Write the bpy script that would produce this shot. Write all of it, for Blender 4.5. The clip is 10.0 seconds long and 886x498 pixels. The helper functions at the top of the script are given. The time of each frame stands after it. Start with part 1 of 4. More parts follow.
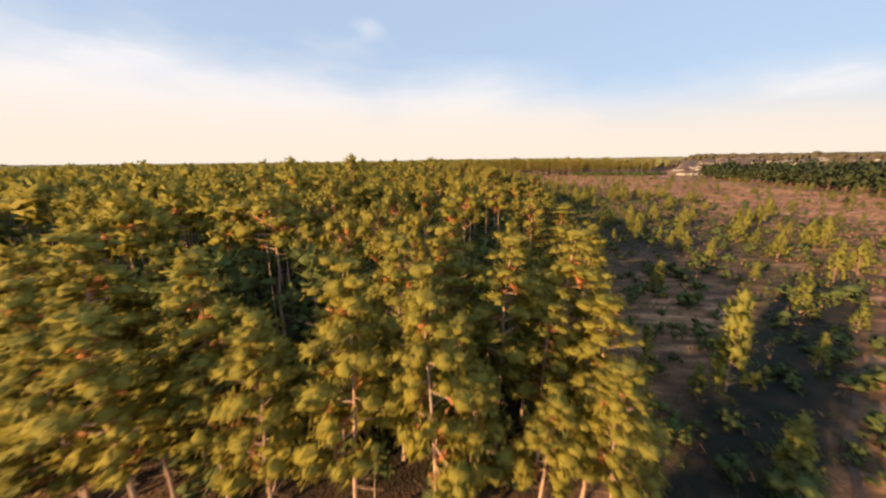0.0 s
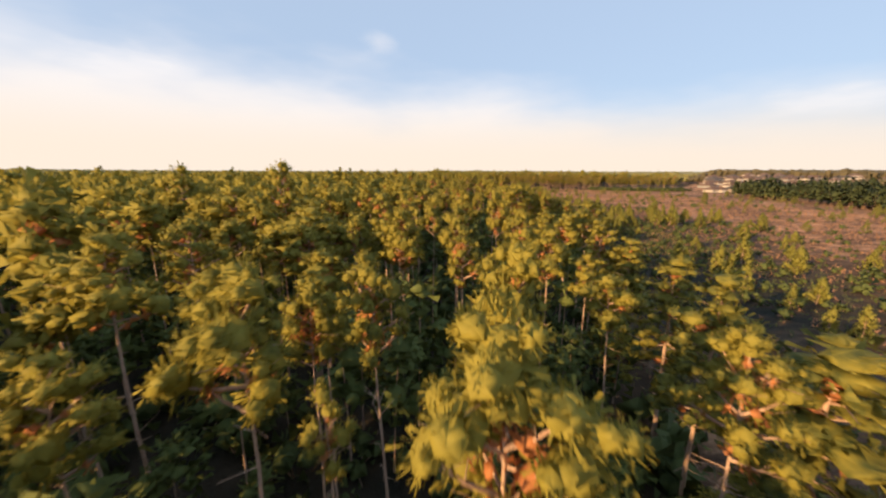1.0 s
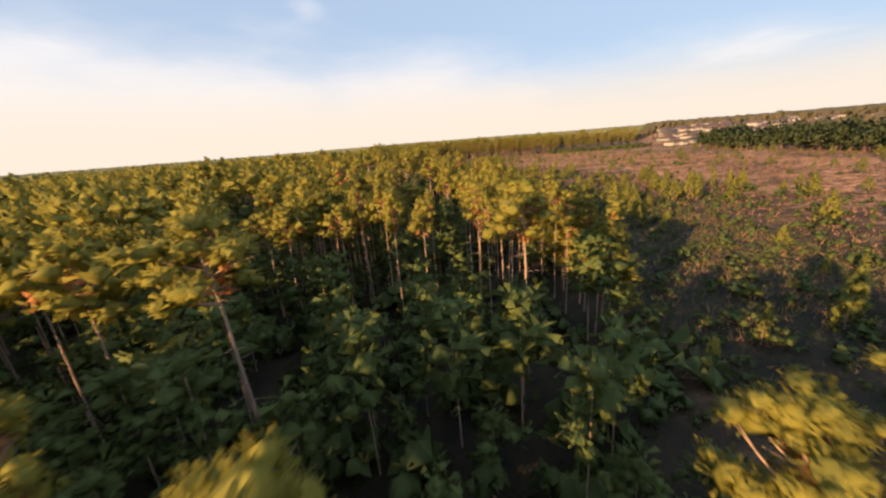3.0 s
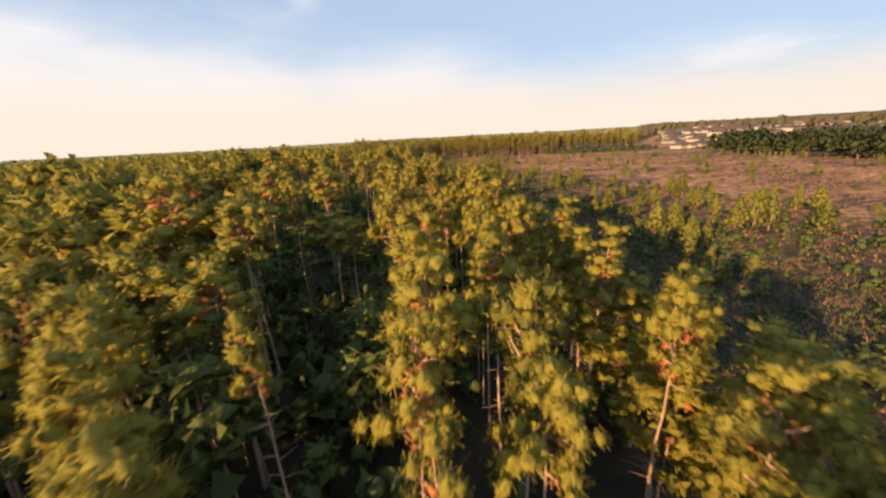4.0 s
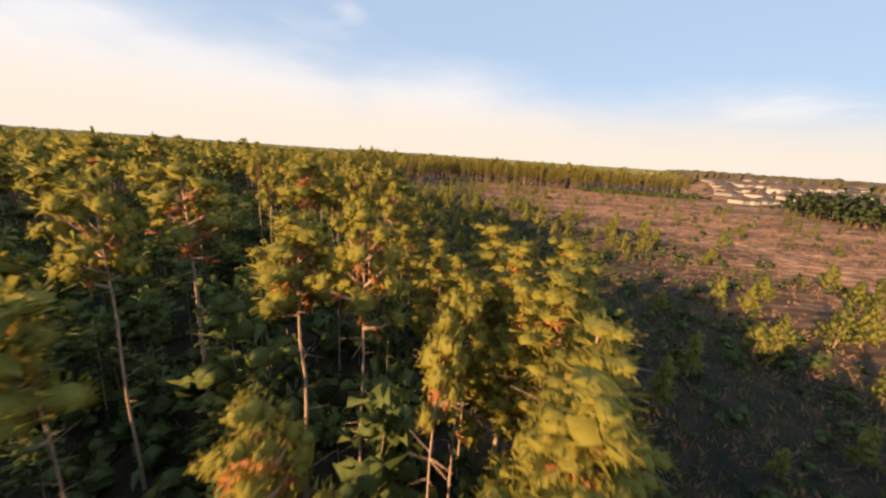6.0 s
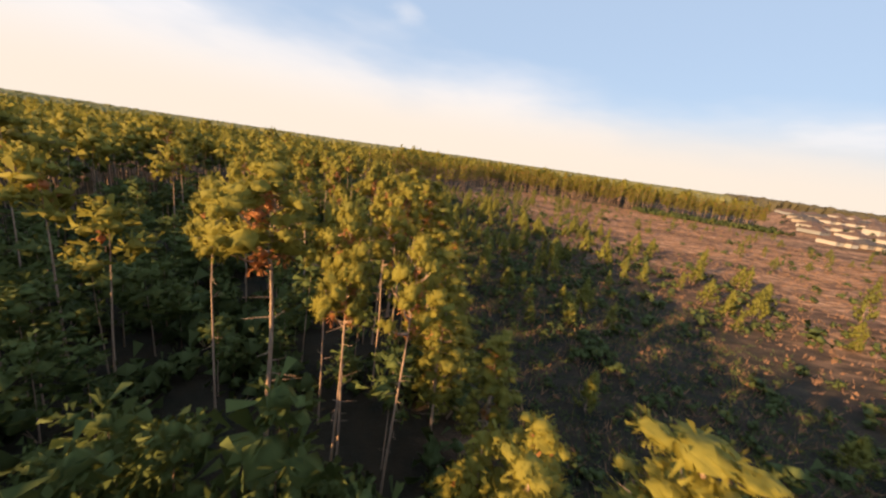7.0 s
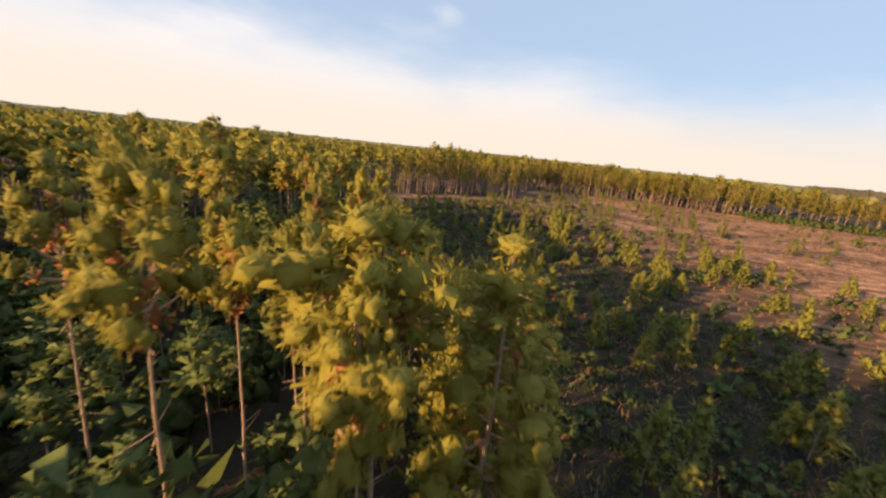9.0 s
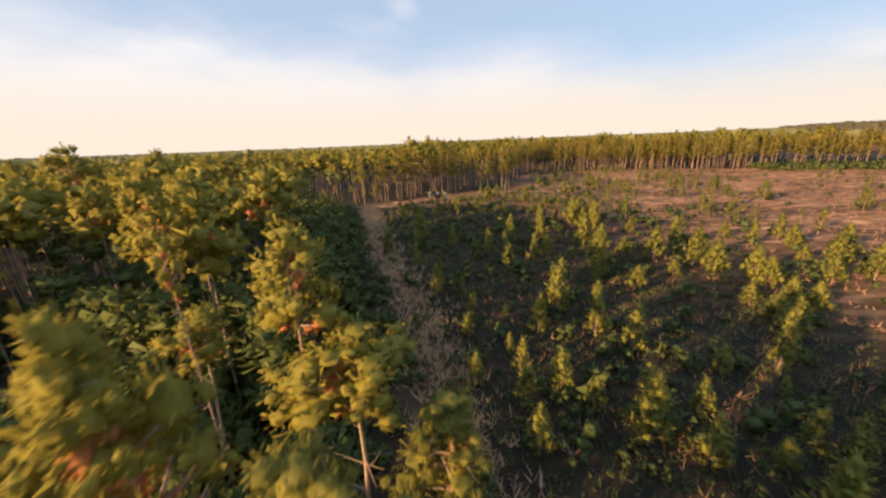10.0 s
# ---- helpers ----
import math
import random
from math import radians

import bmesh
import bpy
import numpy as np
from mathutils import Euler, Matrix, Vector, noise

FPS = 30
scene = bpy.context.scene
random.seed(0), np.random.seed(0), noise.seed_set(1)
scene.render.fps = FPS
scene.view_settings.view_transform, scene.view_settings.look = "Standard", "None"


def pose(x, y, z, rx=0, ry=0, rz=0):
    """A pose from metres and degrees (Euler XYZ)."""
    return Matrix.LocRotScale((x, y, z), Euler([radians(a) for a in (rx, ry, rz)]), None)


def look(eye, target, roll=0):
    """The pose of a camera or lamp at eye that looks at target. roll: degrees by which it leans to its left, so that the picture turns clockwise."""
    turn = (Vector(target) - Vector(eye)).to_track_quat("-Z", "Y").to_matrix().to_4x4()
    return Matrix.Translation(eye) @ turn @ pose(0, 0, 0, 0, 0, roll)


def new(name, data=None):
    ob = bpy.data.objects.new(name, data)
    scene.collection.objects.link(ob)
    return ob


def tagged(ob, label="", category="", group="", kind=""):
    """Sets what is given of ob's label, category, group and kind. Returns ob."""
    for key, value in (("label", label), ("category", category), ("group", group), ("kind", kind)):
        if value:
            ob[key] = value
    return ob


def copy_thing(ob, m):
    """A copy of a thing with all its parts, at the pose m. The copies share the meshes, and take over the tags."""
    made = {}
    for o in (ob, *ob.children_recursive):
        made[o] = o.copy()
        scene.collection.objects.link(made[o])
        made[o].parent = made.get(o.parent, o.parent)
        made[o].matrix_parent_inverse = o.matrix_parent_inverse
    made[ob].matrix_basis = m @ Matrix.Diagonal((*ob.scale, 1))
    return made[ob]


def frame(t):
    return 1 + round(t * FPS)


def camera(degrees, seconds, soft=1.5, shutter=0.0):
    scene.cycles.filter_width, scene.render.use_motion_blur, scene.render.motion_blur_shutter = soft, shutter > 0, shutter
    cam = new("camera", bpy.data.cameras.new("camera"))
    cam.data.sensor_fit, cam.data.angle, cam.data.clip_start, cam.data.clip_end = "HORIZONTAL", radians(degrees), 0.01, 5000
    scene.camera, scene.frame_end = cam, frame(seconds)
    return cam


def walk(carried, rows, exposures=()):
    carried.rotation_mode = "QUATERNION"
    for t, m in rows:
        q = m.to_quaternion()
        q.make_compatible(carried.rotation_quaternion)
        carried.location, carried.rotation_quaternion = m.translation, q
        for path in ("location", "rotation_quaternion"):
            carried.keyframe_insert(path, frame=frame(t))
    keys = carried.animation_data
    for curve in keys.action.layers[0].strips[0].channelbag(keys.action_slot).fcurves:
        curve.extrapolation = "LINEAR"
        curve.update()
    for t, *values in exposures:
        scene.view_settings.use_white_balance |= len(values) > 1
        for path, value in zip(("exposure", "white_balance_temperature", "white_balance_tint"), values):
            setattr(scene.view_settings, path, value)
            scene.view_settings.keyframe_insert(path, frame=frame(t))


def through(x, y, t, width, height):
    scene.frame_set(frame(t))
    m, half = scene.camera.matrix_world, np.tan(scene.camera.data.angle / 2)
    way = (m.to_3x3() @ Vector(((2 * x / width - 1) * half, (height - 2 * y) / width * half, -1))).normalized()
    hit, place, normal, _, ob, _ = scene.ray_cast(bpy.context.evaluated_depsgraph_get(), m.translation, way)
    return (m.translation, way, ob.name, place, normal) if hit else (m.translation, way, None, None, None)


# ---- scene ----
# camera: seconds, place in metres, then yaw, pitch and roll in degrees
cam = camera(103.6, 10.0, soft=2.3, shutter=0.14)
PATH = [
    (0.0, 0.05, 1.20, 18.49, -0.02, -14.07, 0.58),
    (0.5, 0.83, 18.79, 18.77, 1.59, -12.40, -0.83),
    (1.0, 1.15, 32.06, 18.96, 1.17, -12.36, -0.36),
    (1.5, 1.56, 42.92, 18.98, -2.95, -14.36, 2.89),
    (2.0, 2.48, 53.12, 19.44, -6.23, -15.99, 5.02),
    (2.5, 3.57, 62.92, 19.65, -6.52, -16.00, 4.95),
    (2.7, 3.89, 67.12, 19.77, -6.68, -16.34, 4.73),
    (3.8, 12.64, 98.54, 19.98, -7.18, -17.73, 2.71),
    (4.0, 13.39, 103.45, 19.79, -7.75, -17.52, 2.85),
    (4.5, 15.58, 115.05, 19.72, -10.28, -18.24, 3.68),
    (5.0, 18.23, 127.18, 19.62, -11.36, -18.72, 3.66),
    (5.5, 20.68, 138.48, 19.52, -7.97, -16.44, -0.08),
    (6.0, 22.35, 150.30, 19.65, -4.00, -14.75, -3.96),
    (6.2, 22.59, 154.65, 19.76, -2.98, -14.61, -4.46),
    (7.3, 20.97, 174.15, 20.98, 4.84, -15.30, -9.09),
    (7.5, 20.95, 178.63, 20.99, 5.87, -15.23, -9.04),
    (8.0, 20.05, 191.45, 20.59, 6.94, -15.42, -8.18),
    (8.5, 18.93, 203.59, 19.97, 8.05, -15.66, -7.01),
    (9.0, 17.75, 215.80, 19.62, 9.28, -15.82, -6.02),
    (9.5, 15.57, 227.01, 19.49, 9.35, -16.29, -3.81),
    (10.0, 13.45, 238.36, 19.85, 5.44, -16.86, 2.08),
]
walk(cam, [(t, pose(x, y, z, 90 + pitch, roll, yaw)) for t, x, y, z, yaw, pitch, roll in PATH])

# light and exposure
CLOUD_LOW, CLOUD_HIGH, VEIL = (10.1, 8.6, 7.2, 1), (10.2, 9.7, 9.6, 1), (6.2, 7.8, 10.4, 1)
SKY_STRENGTH, SUN_ENERGY, EXPOSURE = 0.052, 5.0, 0.95

# ---- sky and sun ----
SUN_UP, SUN_FROM = 15.0, Vector((-0.77, -0.64, 0)).normalized()   # low sun behind and to the left of the flight
world = bpy.data.worlds.new("evening_sky")
scene.world = world
world.use_nodes = True
wt = world.node_tree
wt.nodes.clear()


def wnode(kind, **props):
    n = wt.nodes.new(kind)
    for k, v in props.items():
        n.inputs[k].default_value = v
    return n


def wlink(a, i, b, j):
    wt.links.new(a.outputs[i], b.inputs[j])


sky = wt.nodes.new("ShaderNodeTexSky")
sky.sky_type, sky.sun_disc = "NISHITA", False
sky.sun_elevation = radians(SUN_UP)
sky.sun_rotation = math.atan2(SUN_FROM.x, SUN_FROM.y)
sky.air_density, sky.dust_density, sky.ozone_density = 1.0, 1.0, 1.0
coord = wt.nodes.new("ShaderNodeTexCoord")
split = wt.nodes.new("ShaderNodeSeparateXYZ")
wlink(coord, "Generated", split, 0)
# streaky high cloud: noise stretched flat over the dome
stretch = wt.nodes.new("ShaderNodeMapping")
stretch.inputs["Scale"].default_value = (1.2, 1.2, 4.0)
stretch.inputs["Rotation"].default_value = (0.10, 0.16, 0.4)
wlink(coord, "Generated", stretch, 0)
cloud = wt.nodes.new("ShaderNodeTexNoise")
cloud.inputs["Scale"].default_value, cloud.inputs["Detail"].default_value = 1.5, 4.0
cloud.inputs["Roughness"].default_value = 0.55
wlink(stretch, 0, cloud, "Vector")
# height of the cloud bank's soft upper edge varies round the dome
edge_add = wt.nodes.new("ShaderNodeMath")
edge_add.operation = "MULTIPLY_ADD"
edge_add.inputs[1].default_value, edge_add.inputs[2].default_value = -0.34, 0.16
wlink(cloud, 0, edge_add, 0)
height = wt.nodes.new("ShaderNodeMath")
height.operation = "ADD"
wlink(split, "Z", height, 0)
wlink(edge_add, 0, height, 1)
tilt = wt.nodes.new("ShaderNodeMath")
tilt.operation = "MULTIPLY_ADD"
tilt.inputs[1].default_value = 0.11
wlink(split, "X", tilt, 0)
wlink(height, 0, tilt, 2)
bank = wt.nodes.new("ShaderNodeMapRange")
bank.interpolation_type = "SMOOTHSTEP"
bank.inputs["From Min"].default_value, bank.inputs["From Max"].default_value = 0.03, 0.25
bank.inputs["To Min"].default_value, bank.inputs["To Max"].default_value = 0.95, 0.0
wlink(tilt, 0, bank, "Value")
low = wt.nodes.new("ShaderNodeMapRange")
low.inputs["From Min"].default_value, low.inputs["From Max"].default_value = 0.0, 0.22
wlink(split, "Z", low, "Value")
tint = wt.nodes.new("ShaderNodeMix")
tint.data_type = "RGBA"
tint.inputs["A"].default_value = CLOUD_LOW
tint.inputs["B"].default_value = CLOUD_HIGH
wlink(low, 0, tint, "Factor")
blend = wt.nodes.new("ShaderNodeMix")
blend.data_type = "RGBA"
wlink(bank, 0, blend, "Factor")
thin = wt.nodes.new("ShaderNodeMix")       # thin high haze over the whole dome
thin.data_type = "RGBA"
thin.inputs["Factor"].default_value = 0.68
thin.inputs["B"].default_value = VEIL
wlink(sky, 0, thin, "A")
wlink(thin, "Result", blend, "A")
wlink(tint, "Result", blend, "B")
haze_low = wt.nodes.new("ShaderNodeMapRange")       # warm haze along the horizon
haze_low.interpolation_type = "SMOOTHSTEP"
haze_low.inputs["From Min"].default_value, haze_low.inputs["From Max"].default_value = 0.02, 0.17
haze_low.inputs["To Min"].default_value, haze_low.inputs["To Max"].default_value = 0.95, 0.0
wlink(split, "Z", haze_low, "Value")
hazed = wt.nodes.new("ShaderNodeMix")
hazed.data_type = "RGBA"
hazed.inputs["B"].default_value = CLOUD_LOW
wlink(haze_low, 0, hazed, "Factor")
wlink(blend, "Result", hazed, "A")


def puff(way, squash, size, strength, under):
    """A small soft cloud in the direction way."""
    flat = wt.nodes.new("ShaderNodeVectorMath")
    flat.operation = "MULTIPLY"
    flat.inputs[1].default_value = (1, 1, squash)
    wlink(coord, "Generated", flat, 0)
    ragged = wt.nodes.new("ShaderNodeTexNoise")
    ragged.inputs["Scale"].default_value, ragged.inputs["Detail"].default_value = 14.0, 4.0
    wlink(flat, 0, ragged, "Vector")
    off = wt.nodes.new("ShaderNodeVectorMath")
    off.operation = "DISTANCE"
    off.inputs[1].default_value = (way[0], way[1], way[2] * squash)
    wlink(flat, 0, off, 0)
    far_off = wt.nodes.new("ShaderNodeMath")
    far_off.operation = "MULTIPLY_ADD"
    far_off.inputs[1].default_value = size * 1.3
    wlink(ragged, 0, far_off, 0)
    wlink(off, "Value", far_off, 2)
    amount = wt.nodes.new("ShaderNodeMapRange")
    amount.interpolation_type = "SMOOTHSTEP"
    amount.inputs["From Min"].default_value, amount.inputs["From Max"].default_value = size * 0.5, size * 1.6
    amount.inputs["To Min"].default_value, amount.inputs["To Max"].default_value = strength, 0.0
    wlink(far_off, 0, amount, "Value")
    mixed = wt.nodes.new("ShaderNodeMix")
    mixed.data_type = "RGBA"
    mixed.inputs["B"].default_value = CLOUD_HIGH
    wlink(amount, 0, mixed, "Factor")
    wlink(under, "Result", mixed, "A")
    return mixed


clouds = puff((-0.178, 0.934, 0.310), 1.8, 0.06, 0.4, hazed)
clouds = puff((0.71, 0.69, 0.138), 4.5, 0.16, 0.5, clouds)
clouds = puff((-0.634, 0.745, 0.207), 3.5, 0.16, 0.6, clouds)
back = wt.nodes.new("ShaderNodeBackground")
back.inputs["Strength"].default_value = SKY_STRENGTH
wlink(clouds, "Result", back, "Color")
wout = wt.nodes.new("ShaderNodeOutputWorld")
wlink(back, 0, wout, 0)

sun_data = bpy.data.lights.new("sun", "SUN")
sun_data.energy, sun_data.angle, sun_data.color = SUN_ENERGY, radians(0.6), (1.0, 0.62, 0.29)
sun = new("sun", sun_data)
sun_way = SUN_FROM * math.cos(radians(SUN_UP)) + Vector((0, 0, math.sin(radians(SUN_UP))))
sun.matrix_world = look(sun_way * 100, (0, 0, 0))
scene.view_settings.exposure = EXPOSURE


# ---- materials ----
def material(name, rough=0.8):
    m = bpy.data.materials.new(name)
    m.use_nodes = True
    t = m.node_tree
    b = t.nodes["Principled BSDF"]
    b.inputs["Roughness"].default_value = rough
    b.inputs["Specular IOR Level"].default_value = 0.25
    return m, t, b


def ramp(t, stops):
    r = t.nodes.new("ShaderNodeValToRGB")
    while len(r.color_ramp.elements) < len(stops):
        r.color_ramp.elements.new(0.5)
    for e, (p, c) in zip(r.color_ramp.elements, stops):
        e.position, e.color = p, (*c, 1)
    return r


def noise_node(t, scale, detail=4.0, vec=None):
    n = t.nodes.new("ShaderNodeTexNoise")
    n.inputs["Scale"].default_value, n.inputs["Detail"].default_value = scale, detail
    if vec is not None:
        t.links.new(vec, n.inputs["Vector"])
    return n


def mix_rgb(t, fac, a, b, mode="MIX"):
    m = t.nodes.new("ShaderNodeMix")
    m.data_type, m.blend_type = "RGBA", mode
    for key, val in (("Factor", fac), ("A", a), ("B", b)):
        if isinstance(val, (int, float)):
            m.inputs[key].default_value = val
        elif isinstance(val, tuple):
            m.inputs[key].default_value = (*val, 1)
        else:
            t.links.new(val, m.inputs[key])
    return m.outputs["Result"]


def leaf_material(name, dark, light, per_island, through=0.38):
    """Foliage: colour varies tuft by tuft, tree by tree and over the stand; some light passes through."""
    m, t, b = material(name, 0.6)
    b.inputs["Specular IOR Level"].default_value = 0.12
    geo = t.nodes.new("ShaderNodeNewGeometry")
    stand = noise_node(t, 0.12, 2.0, geo.outputs["Position"])
    fine = noise_node(t, 1.7, 3.0, geo.outputs["Position"])
    pick = t.nodes.new("ShaderNodeObjectInfo").outputs["Random"] if not per_island else noise_node(t, 0.45, 1.0, geo.outputs["Position"]).outputs[0]
    a = t.nodes.new("ShaderNodeMath")
    a.operation = "MULTIPLY_ADD"
    a.inputs[1].default_value = 0.35
    t.links.new(pick, a.inputs[0])
    t.links.new(fine.outputs[0], a.inputs[2])
    c = t.nodes.new("ShaderNodeMath")
    c.operation = "MULTIPLY_ADD"
    c.inputs[1].default_value = 0.5
    t.links.new(stand.outputs[0], c.inputs[0])
    t.links.new(a.outputs[0], c.inputs[2])
    r = ramp(t, [(0.55, dark), (1.15 / 1.35, light)])
    t.links.new(c.outputs[0], r.inputs[0])
    t.links.new(r.outputs[0], b.inputs["Base Color"])
    tr = t.nodes.new("ShaderNodeBsdfTranslucent")
    t.links.new(r.outputs[0], tr.inputs["Color"])
    mx = t.nodes.new("ShaderNodeMixShader")
    mx.inputs[0].default_value = through
    t.links.new(b.outputs[0], mx.inputs[1])
    t.links.new(tr.outputs[0], mx.inputs[2])
    t.links.new(mx.outputs[0], t.nodes["Material Output"].inputs["Surface"])
    return m


NEEDLES = leaf_material("pine_needles", (0.10, 0.116, 0.034), (0.305, 0.27, 0.053), False)
NEEDLES_JOINED = leaf_material("pine_needles_stand", (0.10, 0.116, 0.034), (0.305, 0.27, 0.053), True)
DEAD_NEEDLES = leaf_material("dead_pine_needles", (0.34, 0.13, 0.055), (0.55, 0.24, 0.10), False)
# lighter than the joined scrub's needles, standing in for sun on nearer saplings
YOUNG_SUNLIT = leaf_material("young_pine_needles", (0.07, 0.10, 0.036), (0.285, 0.275, 0.064), False)
YOUNG_JOINED = leaf_material("young_pine_needles_stand", (0.05, 0.08, 0.03), (0.21, 0.212, 0.055), True)
BROADLEAF = leaf_material("shrub_leaves", (0.04, 0.062, 0.026), (0.10, 0.125, 0.042), False, 0.2)
BROADLEAF_JOINED = leaf_material("shrub_leaves_stand", (0.04, 0.062, 0.026), (0.10, 0.125, 0.042), True, 0.2)
# hardwood leaves, also kept dark to stand in for deep shade between the crowns
HARDWOOD = leaf_material("hardwood_leaves", (0.05, 0.08, 0.03), (0.135, 0.165, 0.05), False, 0.3)
HARDWOOD_JOINED = leaf_material("hardwood_leaves_stand", (0.05, 0.08, 0.03), (0.135, 0.165, 0.05), True, 0.3)
BELT = leaf_material("dark_belt_leaves", (0.018, 0.03, 0.017), (0.052, 0.068, 0.03), True, 0.15)
# far canopy muted against the near needles: distance haze put into its colour
HAZED_NEEDLES = leaf_material("hazed_pine_canopy", (0.09, 0.10, 0.042), (0.24, 0.225, 0.085), True, 0.2)
FAR_LEAVES = leaf_material("far_mixed_woods", (0.045, 0.048, 0.032), (0.12, 0.105, 0.062), True, 0.2)
# pale dry grass, lightened further to stand in for sun on it
SUNLIT_GRASS = leaf_material("sunlit_dry_grass", (0.38, 0.23, 0.13), (0.62, 0.42, 0.26), True, 0.4)
GRASS = leaf_material("dry_grass", (0.19, 0.10, 0.056), (0.38, 0.215, 0.125), True, 0.4)


def bark_material():
    m, t, b = material("pine_bark", 0.9)
    co = t.nodes.new("ShaderNodeTexCoord")
    mp = t.nodes.new("ShaderNodeMapping")
    mp.inputs["Scale"].default_value = (9, 9, 2.2)
    t.links.new(co.outputs["Object"], mp.inputs[0])
    v = t.nodes.new("ShaderNodeTexVoronoi")
    v.inputs["Scale"].default_value = 1.6
    t.links.new(mp.outputs[0], v.inputs["Vector"])
    n = noise_node(t, 3.0, 5.0, mp.outputs[0])
    r = ramp(t, [(0.3, (0.28, 0.18, 0.125)), (0.7, (0.54, 0.375, 0.27))])
    t.links.new(n.outputs[0], r.inputs[0])
    t.links.new(mix_rgb(t, v.outputs["Distance"], r.outputs[0], (0.12, 0.07, 0.05), "MULTIPLY"), b.inputs["Base Color"])
    bump = t.nodes.new("ShaderNodeBump")
    bump.inputs["Strength"].default_value = 0.5
    t.links.new(v.outputs["Distance"], bump.inputs["Height"])
    t.links.new(bump.outputs[0], b.inputs["Normal"])
    t.links.new(r.outputs[0], b.inputs["Base Color"])
    return m


BARK = bark_material()


def ground_material():
    m, t, b = material("sandy_ground_with_dry_grass", 0.95)
    geo = t.nodes.new("ShaderNodeNewGeometry")
    rows = t.nodes.new("ShaderNodeMapping")
    rows.inputs["Scale"].default_value, rows.inputs["Rotation"].default_value = (0.42, 1.15, 1.0), (0, 0, 0.16)
    t.links.new(geo.outputs["Position"], rows.inputs[0])
    big = noise_node(t, 0.06, 4.0, rows.outputs[0])
    mid = noise_node(t, 0.35, 5.0, geo.outputs["Position"])
    streak = noise_node(t, 0.5, 5.0, rows.outputs[0])
    fine = noise_node(t, 5.0, 5.0, geo.outputs["Position"])
    grass = ramp(t, [(0.30, (0.105, 0.06, 0.035)), (0.48, (0.22, 0.122, 0.07)), (0.66, (0.56, 0.325, 0.19))])
    t.links.new(streak.outputs[0], grass.inputs[0])
    patch = ramp(t, [(0.40, (0.55, 0.53, 0.52)), (0.60, (1.35, 1.3, 1.22))])
    t.links.new(big.outputs[0], patch.inputs[0])
    col = mix_rgb(t, 1.0, grass.outputs[0], patch.outputs[0], "MULTIPLY")
    grain = ramp(t, [(0.3, (0.65, 0.65, 0.65)), (0.7, (1.15, 1.15, 1.15))])
    t.links.new(fine.outputs[0], grain.inputs[0])
    col = mix_rgb(t, 1.0, col, grain.outputs[0], "MULTIPLY")
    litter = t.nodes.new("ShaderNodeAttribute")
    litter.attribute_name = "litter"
    # needle litter, much darkened to carry the deep shade under the pines
    shaded_floor = ramp(t, [(0.3, (0.018, 0.018, 0.011)), (0.7, (0.05, 0.036, 0.021))])
    t.links.new(mid.outputs[0], shaded_floor.inputs[0])
    col = mix_rgb(t, litter.outputs["Fac"], col, shaded_floor.outputs[0])
    # Dark green herb cover, with the stand's shade painted into its colour
    shaded_herbs = t.nodes.new("ShaderNodeAttribute")
    shaded_herbs.attribute_name = "shaded_herbs"
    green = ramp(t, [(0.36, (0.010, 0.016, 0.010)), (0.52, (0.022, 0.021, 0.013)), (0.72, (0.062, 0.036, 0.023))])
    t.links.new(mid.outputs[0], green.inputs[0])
    col = mix_rgb(t, shaded_herbs.outputs["Fac"], col, mix_rgb(t, 1.0, green.outputs[0], grain.outputs[0], "MULTIPLY"))
    t.links.new(col, b.inputs["Base Color"])
    bump = t.nodes.new("ShaderNodeBump")
    bump.inputs["Strength"].default_value, bump.inputs["Distance"].default_value = 0.8, 0.3
    t.links.new(fine.outputs[0], bump.inputs["Height"])
    t.links.new(bump.outputs[0], b.inputs["Normal"])
    return m


GROUND = ground_material()


def plain(name, col, rough=0.7, vary=0.25, scale=3.0, metal=0.0):
    m, t, b = material(name, rough)
    co = t.nodes.new("ShaderNodeTexCoord")
    n = noise_node(t, scale, 4.0, co.outputs["Object"])
    lo, hi = tuple(c * (1 - vary) for c in col), tuple(min(1, c * (1 + vary)) for c in col)
    r = ramp(t, [(0.3, lo), (0.7, hi)])
    t.links.new(n.outputs[0], r.inputs[0])
    t.links.new(r.outputs[0], b.inputs["Base Color"])
    b.inputs["Metallic"].default_value = metal
    return m


# ---- the plan ----
EDGE_Y = [15, 34, 56, 80, 105, 125, 150, 164, 180, 205, 225, 236, 243, 250, 264, 285, 305, 350]
EDGE_X = [8, 12, 18, 24, 28, 28, 29.6, 30.2, 26.5, 22, 20.5, 18.5, 14.5, 12, 8.5, 1, -8, -25]
WALL_X = [-28, -24, 10, 27, 36, 45, 80, 124, 160, 200, 245]
WALL_Y = [352, 358, 388, 394, 440, 470, 474, 468, 456, 448, 440]
SCREEN_Y = [-60, 0, 120, 200, 280, 310, 352]      # front of the dark trees beyond the field
SCREEN_X = [205, 210, 215, 225, 245, 240, 258]


def edge_x(y):
    return np.interp(y, EDGE_Y, EDGE_X)


def in_stand(x, y):
    """True where the tall pines stand."""
    x, y = np.asarray(x, float), np.asarray(y, float)
    left = (y > 16 + 0.04 * np.abs(x)) & (y < 352) & (x < edge_x(y))
    far = (y >= 352) & ((x < -28) | ((x < 252 + 0.72 * np.maximum(y - 430, 0)) & (y > np.interp(x, WALL_X, WALL_Y))))
    return left | far


